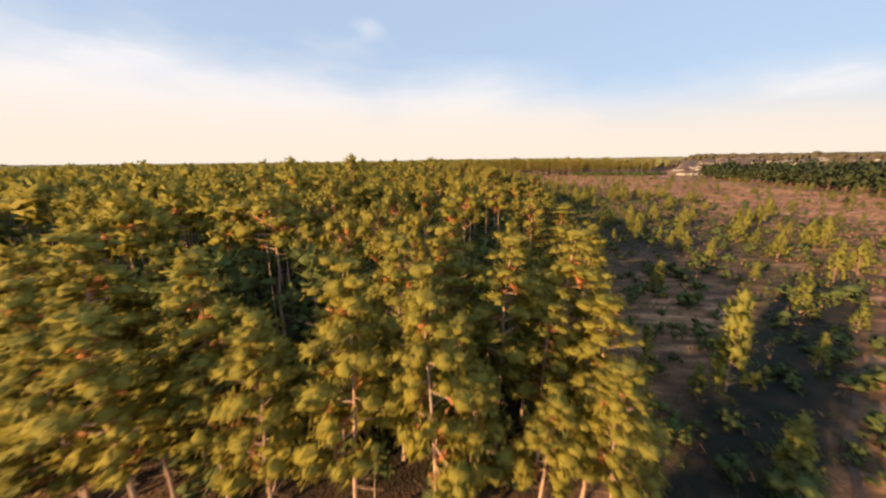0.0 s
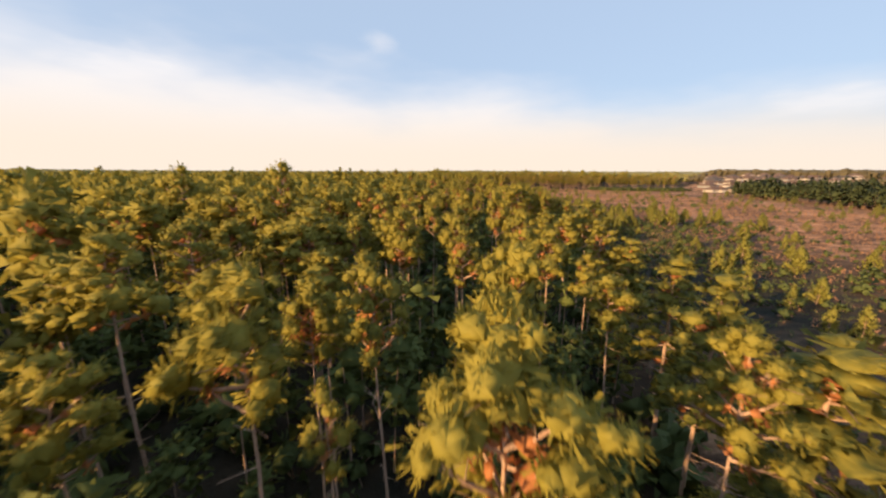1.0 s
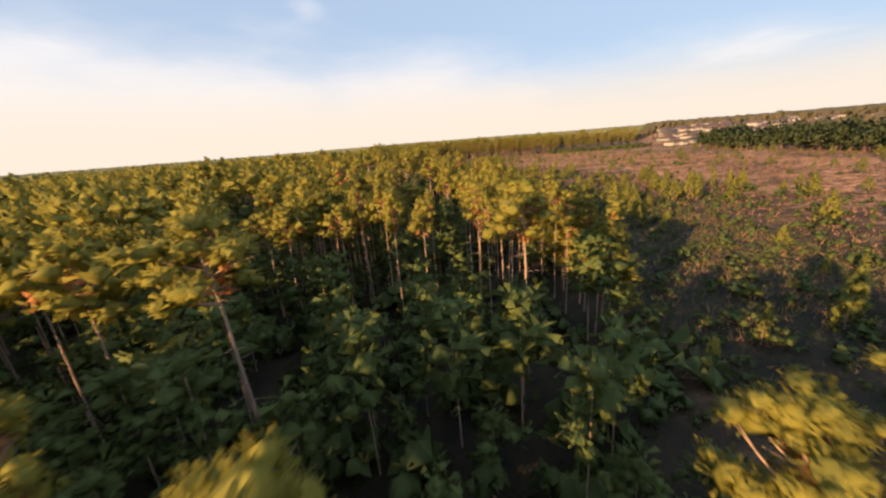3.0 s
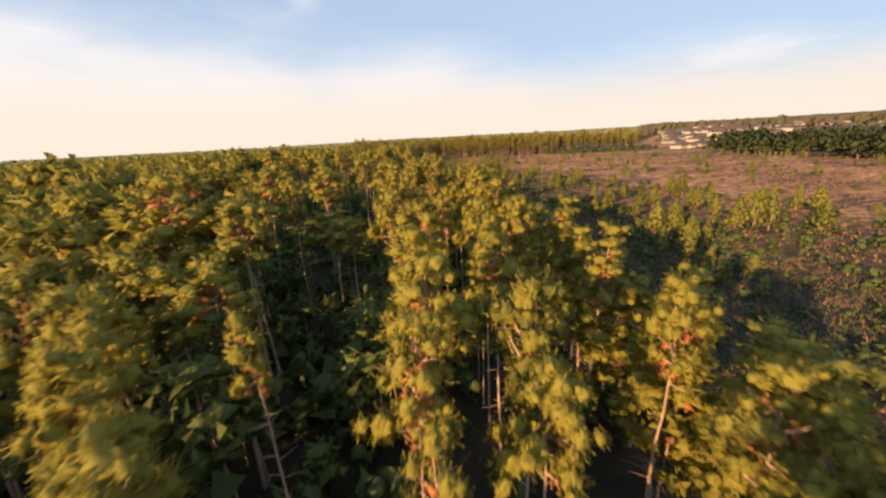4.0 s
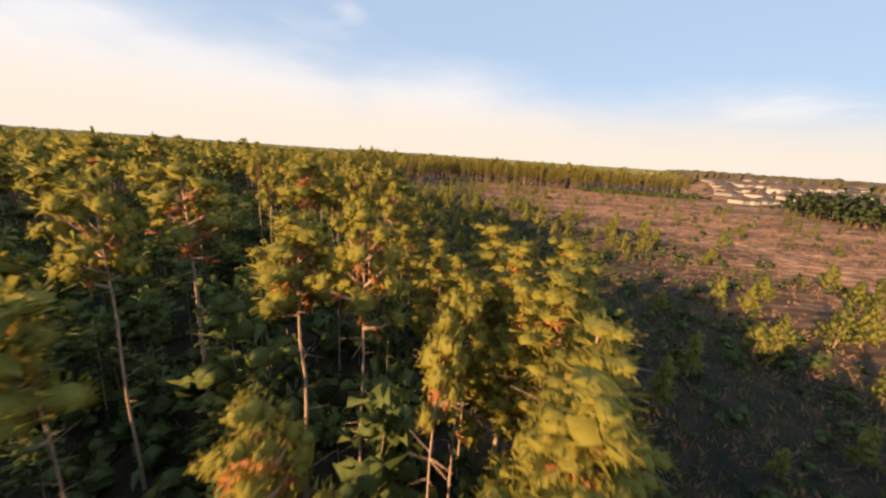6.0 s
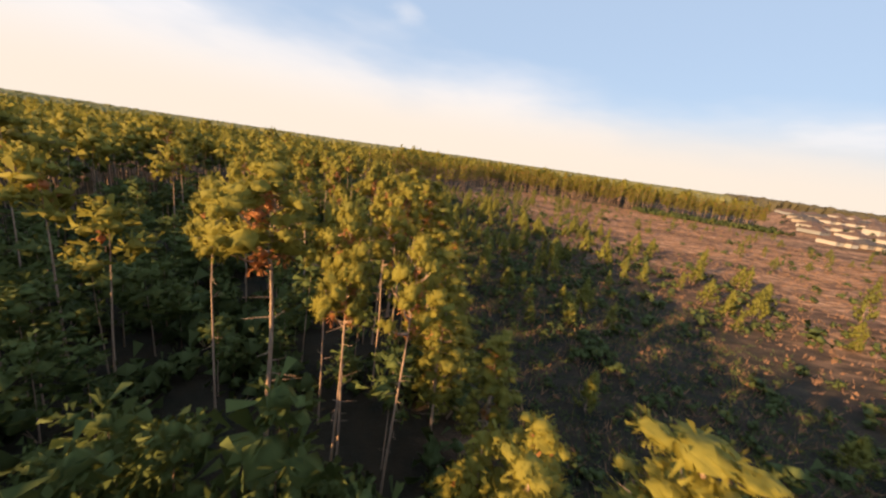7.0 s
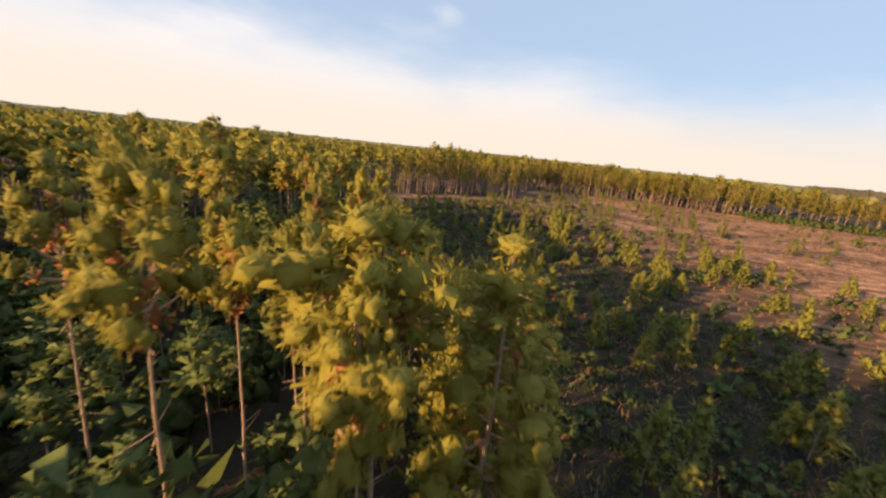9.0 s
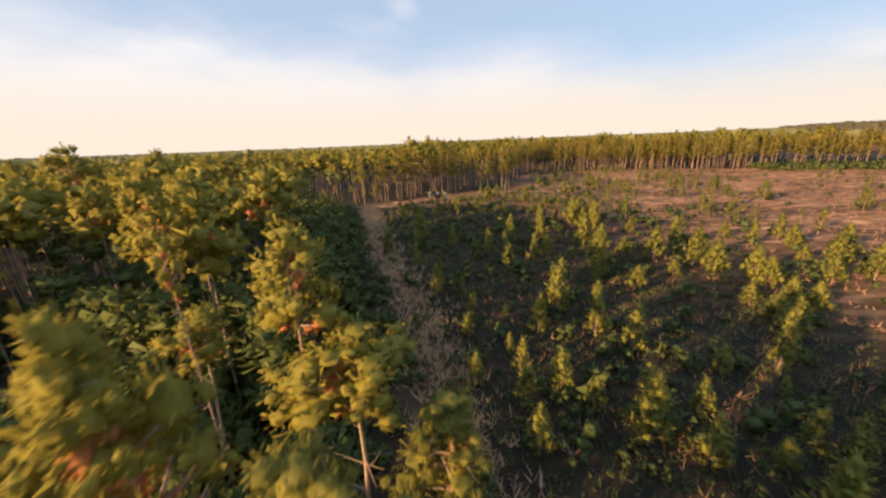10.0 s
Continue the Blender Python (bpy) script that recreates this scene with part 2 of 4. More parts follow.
def ground_z(x, y):
    """Gentle swells and hummocks of the sandy ground."""
    x, y = np.asarray(x, float), np.asarray(y, float)
    z = 0.16 * np.sin(x * 0.21 + 0.7 * np.sin(y * 0.13)) * np.cos(y * 0.17 + 1.3)
    z = z + 0.09 * np.sin(x * 0.63 + y * 0.41) * np.sin(y * 0.57 - x * 0.22 + 2.0)
    # the land under the houses slopes up away from the field
    a, c = np.clip((y - 396) / 200, 0, 1), np.clip((x - 250 - 0.72 * np.maximum(y - 430, 0)) / 50, 0, 1)
    return z + 13.0 * a * (2 - a) * c * c * (3 - 2 * c)


def off_path(x, y):
    """Distance in plan from the line of flight."""
    p = np.array([(r[1], r[2]) for r in PATH])
    a, b = p[:-1], p[1:]
    q = np.stack([np.asarray(x, float), np.asarray(y, float)], -1)[:, None, :]
    d = b - a
    s = np.clip(((q - a) * d).sum(-1) / np.maximum((d * d).sum(-1), 1e-6), 0, 1)
    return np.sqrt((((a + s[..., None] * d) - q) ** 2).sum(-1)).min(1)


def scatter(rng, x0, x1, y0, y1, step, jitter=0.42):
    """A jittered planting grid."""
    gx, gy = np.meshgrid(np.arange(x0, x1, step), np.arange(y0, y1, step))
    gx = gx + (np.arange(gx.shape[0]) % 2)[:, None] * step * 0.5
    px = gx.ravel() + rng.uniform(-jitter, jitter, gx.size) * step
    py = gy.ravel() + rng.uniform(-jitter, jitter, gx.size) * step
    return px, py


# ---- mesh tools ----
class Soup:
    """Collects triangles with a normal at each corner and a material slot for each face."""

    def __init__(self):
        self.v, self.n, self.s = [], [], []

    def add(self, tri, nor, slot=0):
        tri = np.asarray(tri, np.float32).reshape(-1, 3, 3)
        self.v.append(tri)
        self.n.append(np.broadcast_to(np.asarray(nor, np.float32), tri.shape) if nor is not None else np.zeros_like(tri))
        self.s.append(np.full(len(tri), slot, np.int32))

    def arrays(self):
        return np.concatenate(self.v), np.concatenate(self.n), np.concatenate(self.s)


def mesh_from(name, tri, nor, slot, mats):
    me = bpy.data.meshes.new(name)
    k = len(tri)
    me.vertices.add(k * 3)
    me.vertices.foreach_set("co", np.ascontiguousarray(tri, np.float32).ravel())
    me.loops.add(k * 3)
    me.loops.foreach_set("vertex_index", np.arange(k * 3, dtype=np.int32))
    me.polygons.add(k)
    me.polygons.foreach_set("loop_start", np.arange(0, k * 3, 3, dtype=np.int32))
    me.polygons.foreach_set("material_index", np.ascontiguousarray(slot, np.int32))
    for m in mats:
        me.materials.append(m)
    me.update(calc_edges=True)
    if nor is not None:
        me.polygons.foreach_set("use_smooth", np.ones(k, bool))
        n = nor.reshape(-1, 3)
        own = np.cross(tri[:, 1] - tri[:, 0], tri[:, 2] - tri[:, 0])
        own /= np.maximum(np.linalg.norm(own, axis=1, keepdims=True), 1e-9)
        flat = np.abs(n).sum(1) < 1e-6
        n = np.where(flat[:, None], np.repeat(own, 3, 0), n)
        me.normals_split_custom_set_from_vertices(n.tolist())
    return me


def unit(v):
    return v / np.maximum(np.linalg.norm(v, axis=-1, keepdims=True), 1e-9)


def lobe(rings):
    """A small round solid as triangles on the unit ball: 0 gives eight faces, 1 twenty, 2 eighty."""
    if rings == 0:
        e = np.array([(1, 0, 0), (0, 1, 0), (-1, 0, 0), (0, -1, 0), (0, 0, 1), (0, 0, -1)], float)
        return np.array([[e[4], e[q], e[(q + 1) % 4]] for q in range(4)] + [[e[5], e[(q + 1) % 4], e[q]] for q in range(4)])
    bm = bmesh.new()
    bmesh.ops.create_icosphere(bm, subdivisions=rings, radius=1.0)
    bm.normal_update()
    tri = np.array([[v.co[:] for v in f.verts] for f in bm.faces])
    bm.free()
    return tri


LOBES = [lobe(0), lobe(1), lobe(2)]


def plumes(rng, centres, radii, axes, heart, blades, width=1.0, longer=1.0, core=1, loose=0.35, solid=0.68):
    """Rounded lobes of needles: an uneven soft body covered by a short fuzz of sprays. longer: the lobe's length along its axis."""
    n = len(centres)
    radii, axes = np.asarray(radii, float), unit(np.asarray(axes, float))
    out = unit(centres - heart)
    # bodies
    p = np.broadcast_to(LOBES[core], (n, len(LOBES[core]), 3, 3))
    wave = rng.uniform(0, 6.28, (n, 1, 1))
    swell = 1 + 0.16 * np.sin(4.1 * p[..., 0] + 3.7 * p[..., 1] + wave) + 0.15 * np.sin(5.7 * p[..., 2] - 5.1 * p[..., 0] + 2 * wave) + 0.12 * np.sin(7.9 * p[..., 1] + 6.3 * p[..., 2] - wave)
    q = p * swell[..., None]
    ax = axes[:, None, None, :]
    q = q + ax * (q * ax).sum(-1, keepdims=True) * (longer - 1)
    body = centres[:, None, None, :] + q * (radii[:, None, None, None] * solid)
    nor_b = unit(p + 0.3 * out[:, None, None, :] + 0.4 * rng.normal(size=p.shape))
    # sprays
    c, r, a, o = np.repeat(centres, blades, 0), np.repeat(radii, blades)[:, None], np.repeat(axes, blades, 0), np.repeat(out, blades, 0)
    d0 = unit(rng.normal(size=c.shape) + 0.3 * a + 0.15 * o)
    lean = unit(np.cross(d0, rng.normal(size=d0.shape)))
    bow = unit(d0 + rng.uniform(0.2, 1.1, (len(c), 1)) * lean)
    side = unit(np.cross(bow, rng.normal(size=d0.shape)))
    wide = width * (0.44 if blades < 12 else 0.32 if blades < 24 else 0.17 if blades < 40 else 0.1)
    long = 0.66 if blades < 24 else 0.5 if blades < 40 else 0.42
    s = rng.uniform(0.45, 1.5, (len(c), 1)) * r
    d = d0 + a * (d0 * a).sum(1, keepdims=True) * (longer - 1)
    root = c + d * r * (rng.uniform(0.6, 0.84, (len(c), 1)) - 0.35 * loose * rng.random((len(c), 1)))
    tip = root + bow * s * long
    blunt = rng.random((len(c), 1)) < 0.6
    base, apex = np.where(blunt, tip, root), np.where(blunt, root, tip)
    tri = np.stack([base - side * s * wide * 0.5, base + side * s * wide * 0.5, apex], 1)
    nor = unit(d0 + 0.3 * o + 0.2 * rng.normal(size=d.shape))
    turn = (np.cross(tri[:, 1] - tri[:, 0], tri[:, 2] - tri[:, 0]) * nor).sum(1) < 0
    tri[turn] = tri[turn][:, [1, 0, 2]]
    nor = np.repeat(nor[:, None, :], 3, 1)
    return np.concatenate([body.reshape(-1, 3, 3), tri]), np.concatenate([nor_b.reshape(-1, 3, 3), nor])


def tube(points, radii, sides):
    """A tapered round bar through the points, as triangles with smooth normals."""
    p = np.asarray(points, float)
    t = unit(np.gradient(p, axis=0))
    ref = np.array([0.31, 0.87, 0.13])
    u = unit(np.cross(t, ref))
    v = np.cross(t, u)
    ang = np.arange(sides) / sides * 2 * math.pi
    ring = np.cos(ang)[None, :, None] * u[:, None, :] + np.sin(ang)[None, :, None] * v[:, None, :]
    pos = p[:, None, :] + ring * np.asarray(radii, float)[:, None, None]
    i, j = np.meshgrid(np.arange(len(p) - 1), np.arange(sides), indexing="ij")
    i, j = i.ravel(), j.ravel()
    k = (j + 1) % sides
    q = [(i, j), (i, k), (i + 1, k), (i + 1, j)]
    P4 = [pos[a, b] for a, b in q]
    N4 = [ring[a, b] for a, b in q]
    tri = np.concatenate([np.stack([P4[0], P4[1], P4[2]], 1), np.stack([P4[0], P4[2], P4[3]], 1)])
    nor = np.concatenate([np.stack([N4[0], N4[1], N4[2]], 1), np.stack([N4[0], N4[2], N4[3]], 1)])
    return tri, nor


def pine_shape(rng, tall, bare, wide, limbs, blades, width, size, sides, pad=5, twigs=True, stubs=9, tier=False, brown=0.5, core=1, fork=0.25):
    """A pine as two soups: its wood, and its crown. Each limb ends in a domed pad of needle brushes, with gaps between the pads.
    bare: height of the lowest green limb. tier: limbs far down the stem, as on a margin. fork: how many limbs are thick."""
    wood, green = Soup(), Soup()
    seg = 9 if twigs else 4
    zs = np.linspace(0, tall - 0.5, seg)
    bend = np.cumsum(rng.normal(0, 0.10, (seg, 2)), 0) * np.linspace(0, 1, seg)[:, None]
    line = np.column_stack([bend + rng.normal(0, 0.014, 2) * zs[:, None], zs])
    rad = (0.0078 if twigs else 0.0062) * tall * (1 - 0.78 * (zs / tall) ** 1.2)
    rad[0] *= 1.3
    wood.add(*tube(line, rad, sides))

    def axis(z):
        return np.array([np.interp(z, zs, line[:, 0]), np.interp(z, zs, line[:, 1]), z])

    cen, rd, axs, dry = [], [], [], []
    depth = tall - bare
    heart = axis(bare + 0.35 * depth)
    up = np.array([0, 0, 1.0])

    def dome(e, way, reach):
        """A rounded pad of needles round the limb's end e, with smaller ones budding from it."""
        cen.append(e + up * 0.12 * reach)
        rd.append(reach)
        axs.append(unit(up + way * 0.35 + rng.normal(0, 0.15, 3)))
        start = rng.uniform(0, 6.28)
        for k in range(pad):
            an = start + 2.4 * k
            cen.append(e + np.array([math.cos(an), math.sin(an), 0.0]) * reach * rng.uniform(0.65, 0.95) + way * 0.2 * reach + up * rng.uniform(-0.15, 0.35) * reach)
            rd.append(reach * rng.uniform(0.42, 0.68))
            axs.append(unit(up + way * 0.5 + rng.normal(0, 0.2, 3)))

    turn = rng.uniform(0, 6.28)
    swell = rng.uniform(0, 6.28, 2)
    for q in range(limbs):
        f = (q + rng.uniform(0, 1)) / limbs
        z = bare + (depth - 1.0) * f
        prof = math.sqrt(max(0.08, 1 - ((f - 0.36) / 0.76) ** 2)) if not tier else max(0.3, 1 - 0.68 * f ** 1.5) * (0.7 + 0.3 * min(1, f * 5))
        turn += 2.4 + rng.normal(0, 0.45)
        lop = 1 + 0.2 * math.sin(turn + swell[0]) + 0.12 * math.sin(2 * turn + swell[1])         # crowns are lopsided
        ln = max(0.3, wide * prof * lop * rng.uniform(0.7, 1.08) - 0.5 * size)
        lift = (rng.uniform(-0.1, 0.35) if tier else rng.uniform(0.15, 0.65)) + 0.5 * f * f
        way = np.array([math.cos(turn) * math.cos(lift), math.sin(turn) * math.cos(lift), math.sin(lift)])
        a = axis(z - 0.35 * ln * math.sin(lift))
        e = a + way * ln
        m = a + way * ln * 0.55 - up * 0.07 * ln
        if twigs:
            thick = 1.6 if rng.random() < fork else 1.0
            wood.add(*tube([a, m, e], [(0.026 + 0.015 * ln) * thick, (0.02 + 0.01 * ln) * thick, 0.013], 4))
            for _ in range(2):
                wood.add(*tube([m, e + rng.normal(0, 0.45, 3) * [1, 1, 0.4]], [0.02, 0.008], 3))
        dome(e, way, size * rng.uniform(0.75, 1.2) * (1.0 if f < 0.75 else 0.85))
        if ln > 1.4 and rng.random() < 0.5:
            dome(a + way * ln * 0.5 + up * 0.3, way, size * 0.7)
        if rng.random() < brown:
            dry.append(a + (e - a) * rng.uniform(0.2, 0.75) - up * 0.15)
    dome(axis(tall - 0.6 * size), np.array([0, 0, 1.0]), size * 0.95)
    t, n = plumes(rng, np.array(cen), np.array(rd), np.array(axs), heart, blades, width, 0.68 if tier else 0.78, core)
    green.add(t, n, 0)
    if dry and brown > 0:
        dry = np.array(dry)
        t, n = plumes(rng, dry, size * rng.uniform(0.3, 0.6, len(dry)), np.tile([0, 0, -1.0], (len(dry), 1)), heart, max(5, blades // 3), width, 1.0, 0)
        green.add(t, n, 1)
    if twigs:
        for q in range(stubs):
            z = rng.uniform(0.4, 1.0) * bare
            an = rng.uniform(0, 6.28)
            a = axis(z)
            w = np.array([math.cos(an), math.sin(an), rng.uniform(-0.2, 0.4)])
            wood.add(*tube([a, a + w * rng.uniform(0.3, 1.5)], [0.026, 0.009], 3))
    return wood, green


def part(name, me, parent, label=""):
    ob = new(name, me)
    ob.parent = parent
    if label:
        tagged(ob, label)
    return ob


def spun(tri, nor, ang, scale, place):
    c, s = math.cos(ang), math.sin(ang)
    m = np.array([[c, s, 0], [-s, c, 0], [0, 0, 1]], np.float32)
    return (tri @ m) * np.float32(scale) + np.asarray(place, np.float32), nor @ m


# ---- ground ----
def spaced(bounds, step, far, n):
    inner = np.arange(bounds[0], bounds[1] + step, step)
    out = np.geomspace(step, far, n).cumsum()
    out = out / out[-1] * far
    return np.concatenate([(bounds[0] - out)[::-1], inner, bounds[1] + out])


def build_ground():
    xs, ys = spaced((-30, 200), 2.0, 4600, 40), spaced((-10, 440), 2.0, 4500, 40)
    xs = np.concatenate([xs[xs <= 201], np.arange(206, 640, 6.0), xs[xs > 660]])
    ys = np.concatenate([ys[ys <= 441], np.arange(446, 700, 6.0), ys[ys > 720]])
    gx, gy = np.meshgrid(xs, ys)
    gz = ground_z(gx, gy)
    v = np.column_stack([gx.ravel(), gy.ravel(), gz.ravel()])
    i, j = np.meshgrid(np.arange(len(ys) - 1), np.arange(len(xs) - 1), indexing="ij")
    a = (i * len(xs) + j).ravel()
    f = np.column_stack([a, a + 1, a + 1 + len(xs), a + len(xs)])
    me = bpy.data.meshes.new("ground")
    me.from_pydata(v.tolist(), [], f.tolist())
    me.polygons.foreach_set("use_smooth", np.ones(len(f), bool))
    at = me.attributes.new("litter", "FLOAT", "POINT")
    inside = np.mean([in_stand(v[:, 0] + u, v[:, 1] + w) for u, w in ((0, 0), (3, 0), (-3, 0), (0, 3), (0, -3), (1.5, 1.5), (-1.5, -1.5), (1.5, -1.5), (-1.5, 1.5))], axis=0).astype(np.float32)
    # herb cover and painted shade fade out with distance from the stand's edge
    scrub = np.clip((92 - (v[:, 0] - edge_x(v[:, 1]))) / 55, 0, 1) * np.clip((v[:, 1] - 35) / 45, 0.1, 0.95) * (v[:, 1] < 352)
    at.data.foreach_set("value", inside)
    at = me.attributes.new("shaded_herbs", "FLOAT", "POINT")
    # painted darker along the swath where the rear pines' shadow falls
    in_shade = np.clip((6.0 - np.abs((v[:, 0] - 15) * 0.64 - (v[:, 1] - 16) * 0.77)) / 3.0, 0, 1) * np.clip((72 - v[:, 1]) / 20, 0, 1) * (v[:, 0] > 8)
    at.data.foreach_set("value", np.maximum(scrub * (1 - inside), in_shade).astype(np.float32))
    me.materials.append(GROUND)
    tagged(new("ground", me), "sandy ground with rust-brown dry grass, needle litter and painted shade", "ground", kind="structure")


build_ground()


def rut(points, wide):
    """A worn wheel rut lying on the ground."""
    p = np.array(points, float)
    s = np.linspace(0, len(p) - 1, 70)
    x, y = np.interp(s, np.arange(len(p)), p[:, 0]), np.interp(s, np.arange(len(p)), p[:, 1])
    y = y + 0.25 * np.sin(s * 5.0)
    way = unit(np.column_stack([np.gradient(x), np.gradient(y)]))
    half = wide * (0.5 + 0.12 * np.sin(s * 9.0))
    v = []
    for side_ in (-1, 1):
        ex_, ey_ = x - way[:, 1] * half * side_, y + way[:, 0] * half * side_
        v.append(np.column_stack([ex_, ey_, ground_z(ex_, ey_) + 0.07]))
    k = len(s)
    me = bpy.data.meshes.new("track_rut")
    me.from_pydata(np.concatenate(v).tolist(), [], [(i, i + k, i + k + 1, i + 1) for i in range(k - 1)])
    me.materials.append(SOIL)
    tagged(new("track_rut", me), "dark worn wheel rut of a dirt track", "track", kind="structure")


SOIL = plain("dark_track_soil", (0.075, 0.05, 0.036), 0.95, 0.4, 0.8)
rut([(12, 6), (21.7, 15.6), (31.4, 24.2), (48.4, 38.6), (70, 55.7), (121, 95)], 0.6)
rut([(14, 6), (23.8, 15.6), (34.4, 24.2), (52.7, 38.5), (73, 54), (123, 93)], 0.6)

# ---- tall pines ----
rng = np.random.default_rng(11)
NEAR = []                     # x, y, height and kind of the pines that are things of their own
# pines that stand out, stretch by stretch: x, y, height, half the crown's width
TALL_ONES = [
    (-13.9, 13.7, 12.9, 1.8), (-0.3, 13.9, 14.8, 1.4), (-8.5, 14.5, 12.5, 1.5), (8.1, 14.5, 10.2, 1.4), (-4.5, 14.7, 14.7, 1.8), (-19.3, 16.0, 13.8, 1.6),
    (8.6, 18.0, 11.6, 1.8), (-12.8, 18.2, 14.5, 1.8), (-20.2, 19.1, 15.1, 2.3), (-2.6, 19.6, 14.5, 1.8), (3.2, 20.1, 14.5, 2.0), (6.9, 20.5, 14.7, 2.2),
    (-0.0, 23.2, 14.5, 1.1), (-3.3, 23.3, 14.5, 1.1), (0.5, 25.3, 16.1, 1.4), (-2.3, 27.5, 14.7, 1.4), (-7.7, 27.9, 15.0, 1.4), (-5.1, 28.0, 15.7, 1.4),
    (-10.7, 28.1, 14.1, 1.4), (-14.5, 30.0, 16.1, 2.9), (12.3, 31.1, 13.2, 1.9), (6.4, 32.7, 12.9, 1.4), (-30.7, 34.4, 15.6, 2.9), (-4.7, 34.8, 16.4, 1.6),
]
TALL_ONES += [
    (-12.5, 36.2, 15.4, 1.8), (-18.7, 37.0, 15.6, 1.7), (2.2, 37.4, 16.5, 2.0), (-1.8, 40.0, 13.4, 1.1), (-18.1, 40.1, 16.3, 2.1), (-4.7, 40.7, 16.4, 1.7),
    (-10.6, 40.9, 13.9, 1.4), (10.6, 42.4, 14.4, 1.5), (14.4, 42.5, 13.6, 2.9), (3.1, 42.6, 16.8, 1.6), (-1.7, 46.1, 15.7, 1.5), (-5.2, 46.8, 14.1, 1.4),
    (-14.5, 47.1, 16.4, 2.1), (-5.1, 48.3, 13.0, 1.4), (14.5, 48.7, 14.6, 1.9), (11.7, 53.1, 12.7, 1.7), (16.3, 54.5, 13.7, 2.1), (-16.9, 55.8, 15.8, 2.0),
    (-8.4, 57.0, 13.2, 2.4), (2.1, 58.2, 15.1, 1.4), (12.6, 60.2, 12.5, 1.4), (-3.0, 60.6, 16.0, 1.6), (9.4, 60.8, 14.4, 1.9), (-6.9, 61.3, 15.0, 1.1),
]
TALL_ONES += [
    (1.8, 61.3, 16.2, 1.4), (7.5, 61.5, 15.7, 1.6), (-11.0, 61.9, 16.2, 2.7), (-1.6, 64.2, 15.6, 1.1), (18.5, 66.2, 13.0, 1.9), (16.1, 67.6, 14.1, 1.9),
    (8.3, 68.4, 15.2, 1.5), (2.3, 69.8, 12.6, 1.4), (6.3, 70.2, 17.0, 1.4), (-22.8, 70.7, 17.1, 2.9), (-5.3, 71.0, 12.4, 1.4), (14.3, 71.1, 14.5, 2.3),
    (-15.0, 71.4, 16.0, 2.8), (-0.8, 71.7, 16.4, 1.4), (17.0, 73.6, 15.0, 1.9), (-7.6, 73.7, 12.8, 1.4), (-32.9, 74.3, 16.6, 2.9), (-3.9, 74.9, 16.6, 1.5),
    (-7.2, 76.6, 16.4, 2.4), (6.6, 76.8, 16.2, 1.1), (3.0, 78.5, 16.3, 1.7), (19.6, 80.4, 15.5, 2.4), (14.4, 80.4, 14.0, 2.0), (-4.3, 82.7, 16.4, 1.4),
]
TALL_ONES += [
    (-15.6, 83.2, 17.1, 1.6), (-15.9, 86.9, 16.6, 2.8), (-4.2, 92.9, 17.4, 2.6), (14.5, 99.6, 17.1, 2.9), (13.9, 109.1, 14.8, 1.1), (22.7, 109.5, 14.2, 1.4),
    (7.0, 109.6, 14.9, 1.4), (16.7, 110.8, 14.3, 1.4), (13.3, 111.7, 15.5, 1.4), (16.9, 112.2, 16.0, 1.4), (4.2, 112.8, 15.2, 1.4), (23.1, 113.5, 14.7, 1.4),
    (8.5, 113.7, 15.2, 1.1), (14.0, 114.7, 16.2, 1.8), (3.1, 114.9, 16.1, 1.4), (0.5, 116.2, 16.2, 1.4), (18.2, 119.3, 15.2, 1.8), (13.9, 120.4, 15.8, 1.8),
    (24.7, 121.5, 14.6, 1.4), (18.3, 122.4, 15.4, 1.4), (21.9, 123.3, 13.2, 1.4), (18.7, 127.4, 15.6, 1.4), (21.9, 127.5, 15.4, 1.4), (25.5, 127.6, 15.4, 1.7),
]
TALL_ONES += [
    (14.8, 127.9, 15.8, 1.8), (2.3, 128.3, 16.5, 2.3), (12.5, 130.6, 16.0, 1.4), (1.5, 131.8, 16.3, 2.2), (-3.6, 132.2, 18.3, 2.8), (24.6, 133.7, 14.1, 1.4),
    (23.9, 136.6, 14.0, 1.4), (22.0, 137.3, 15.6, 1.7), (17.8, 137.7, 15.3, 1.4), (8.3, 138.1, 12.6, 2.0), (15.6, 138.2, 15.0, 1.4), (13.0, 138.3, 16.6, 1.8),
    (13.3, 139.2, 15.6, 1.5), (19.9, 140.3, 13.6, 1.4), (24.4, 141.1, 15.8, 1.8), (6.0, 141.9, 12.8, 2.9), (2.0, 143.2, 16.4, 1.7), (25.6, 145.4, 14.3, 1.4),
    (14.3, 145.8, 16.7, 1.4), (15.3, 146.0, 14.3, 1.1), (23.4, 146.5, 16.0, 1.9), (23.4, 147.9, 16.6, 1.8), (20.6, 148.0, 14.2, 1.4), (19.5, 152.7, 12.5, 1.5),
]
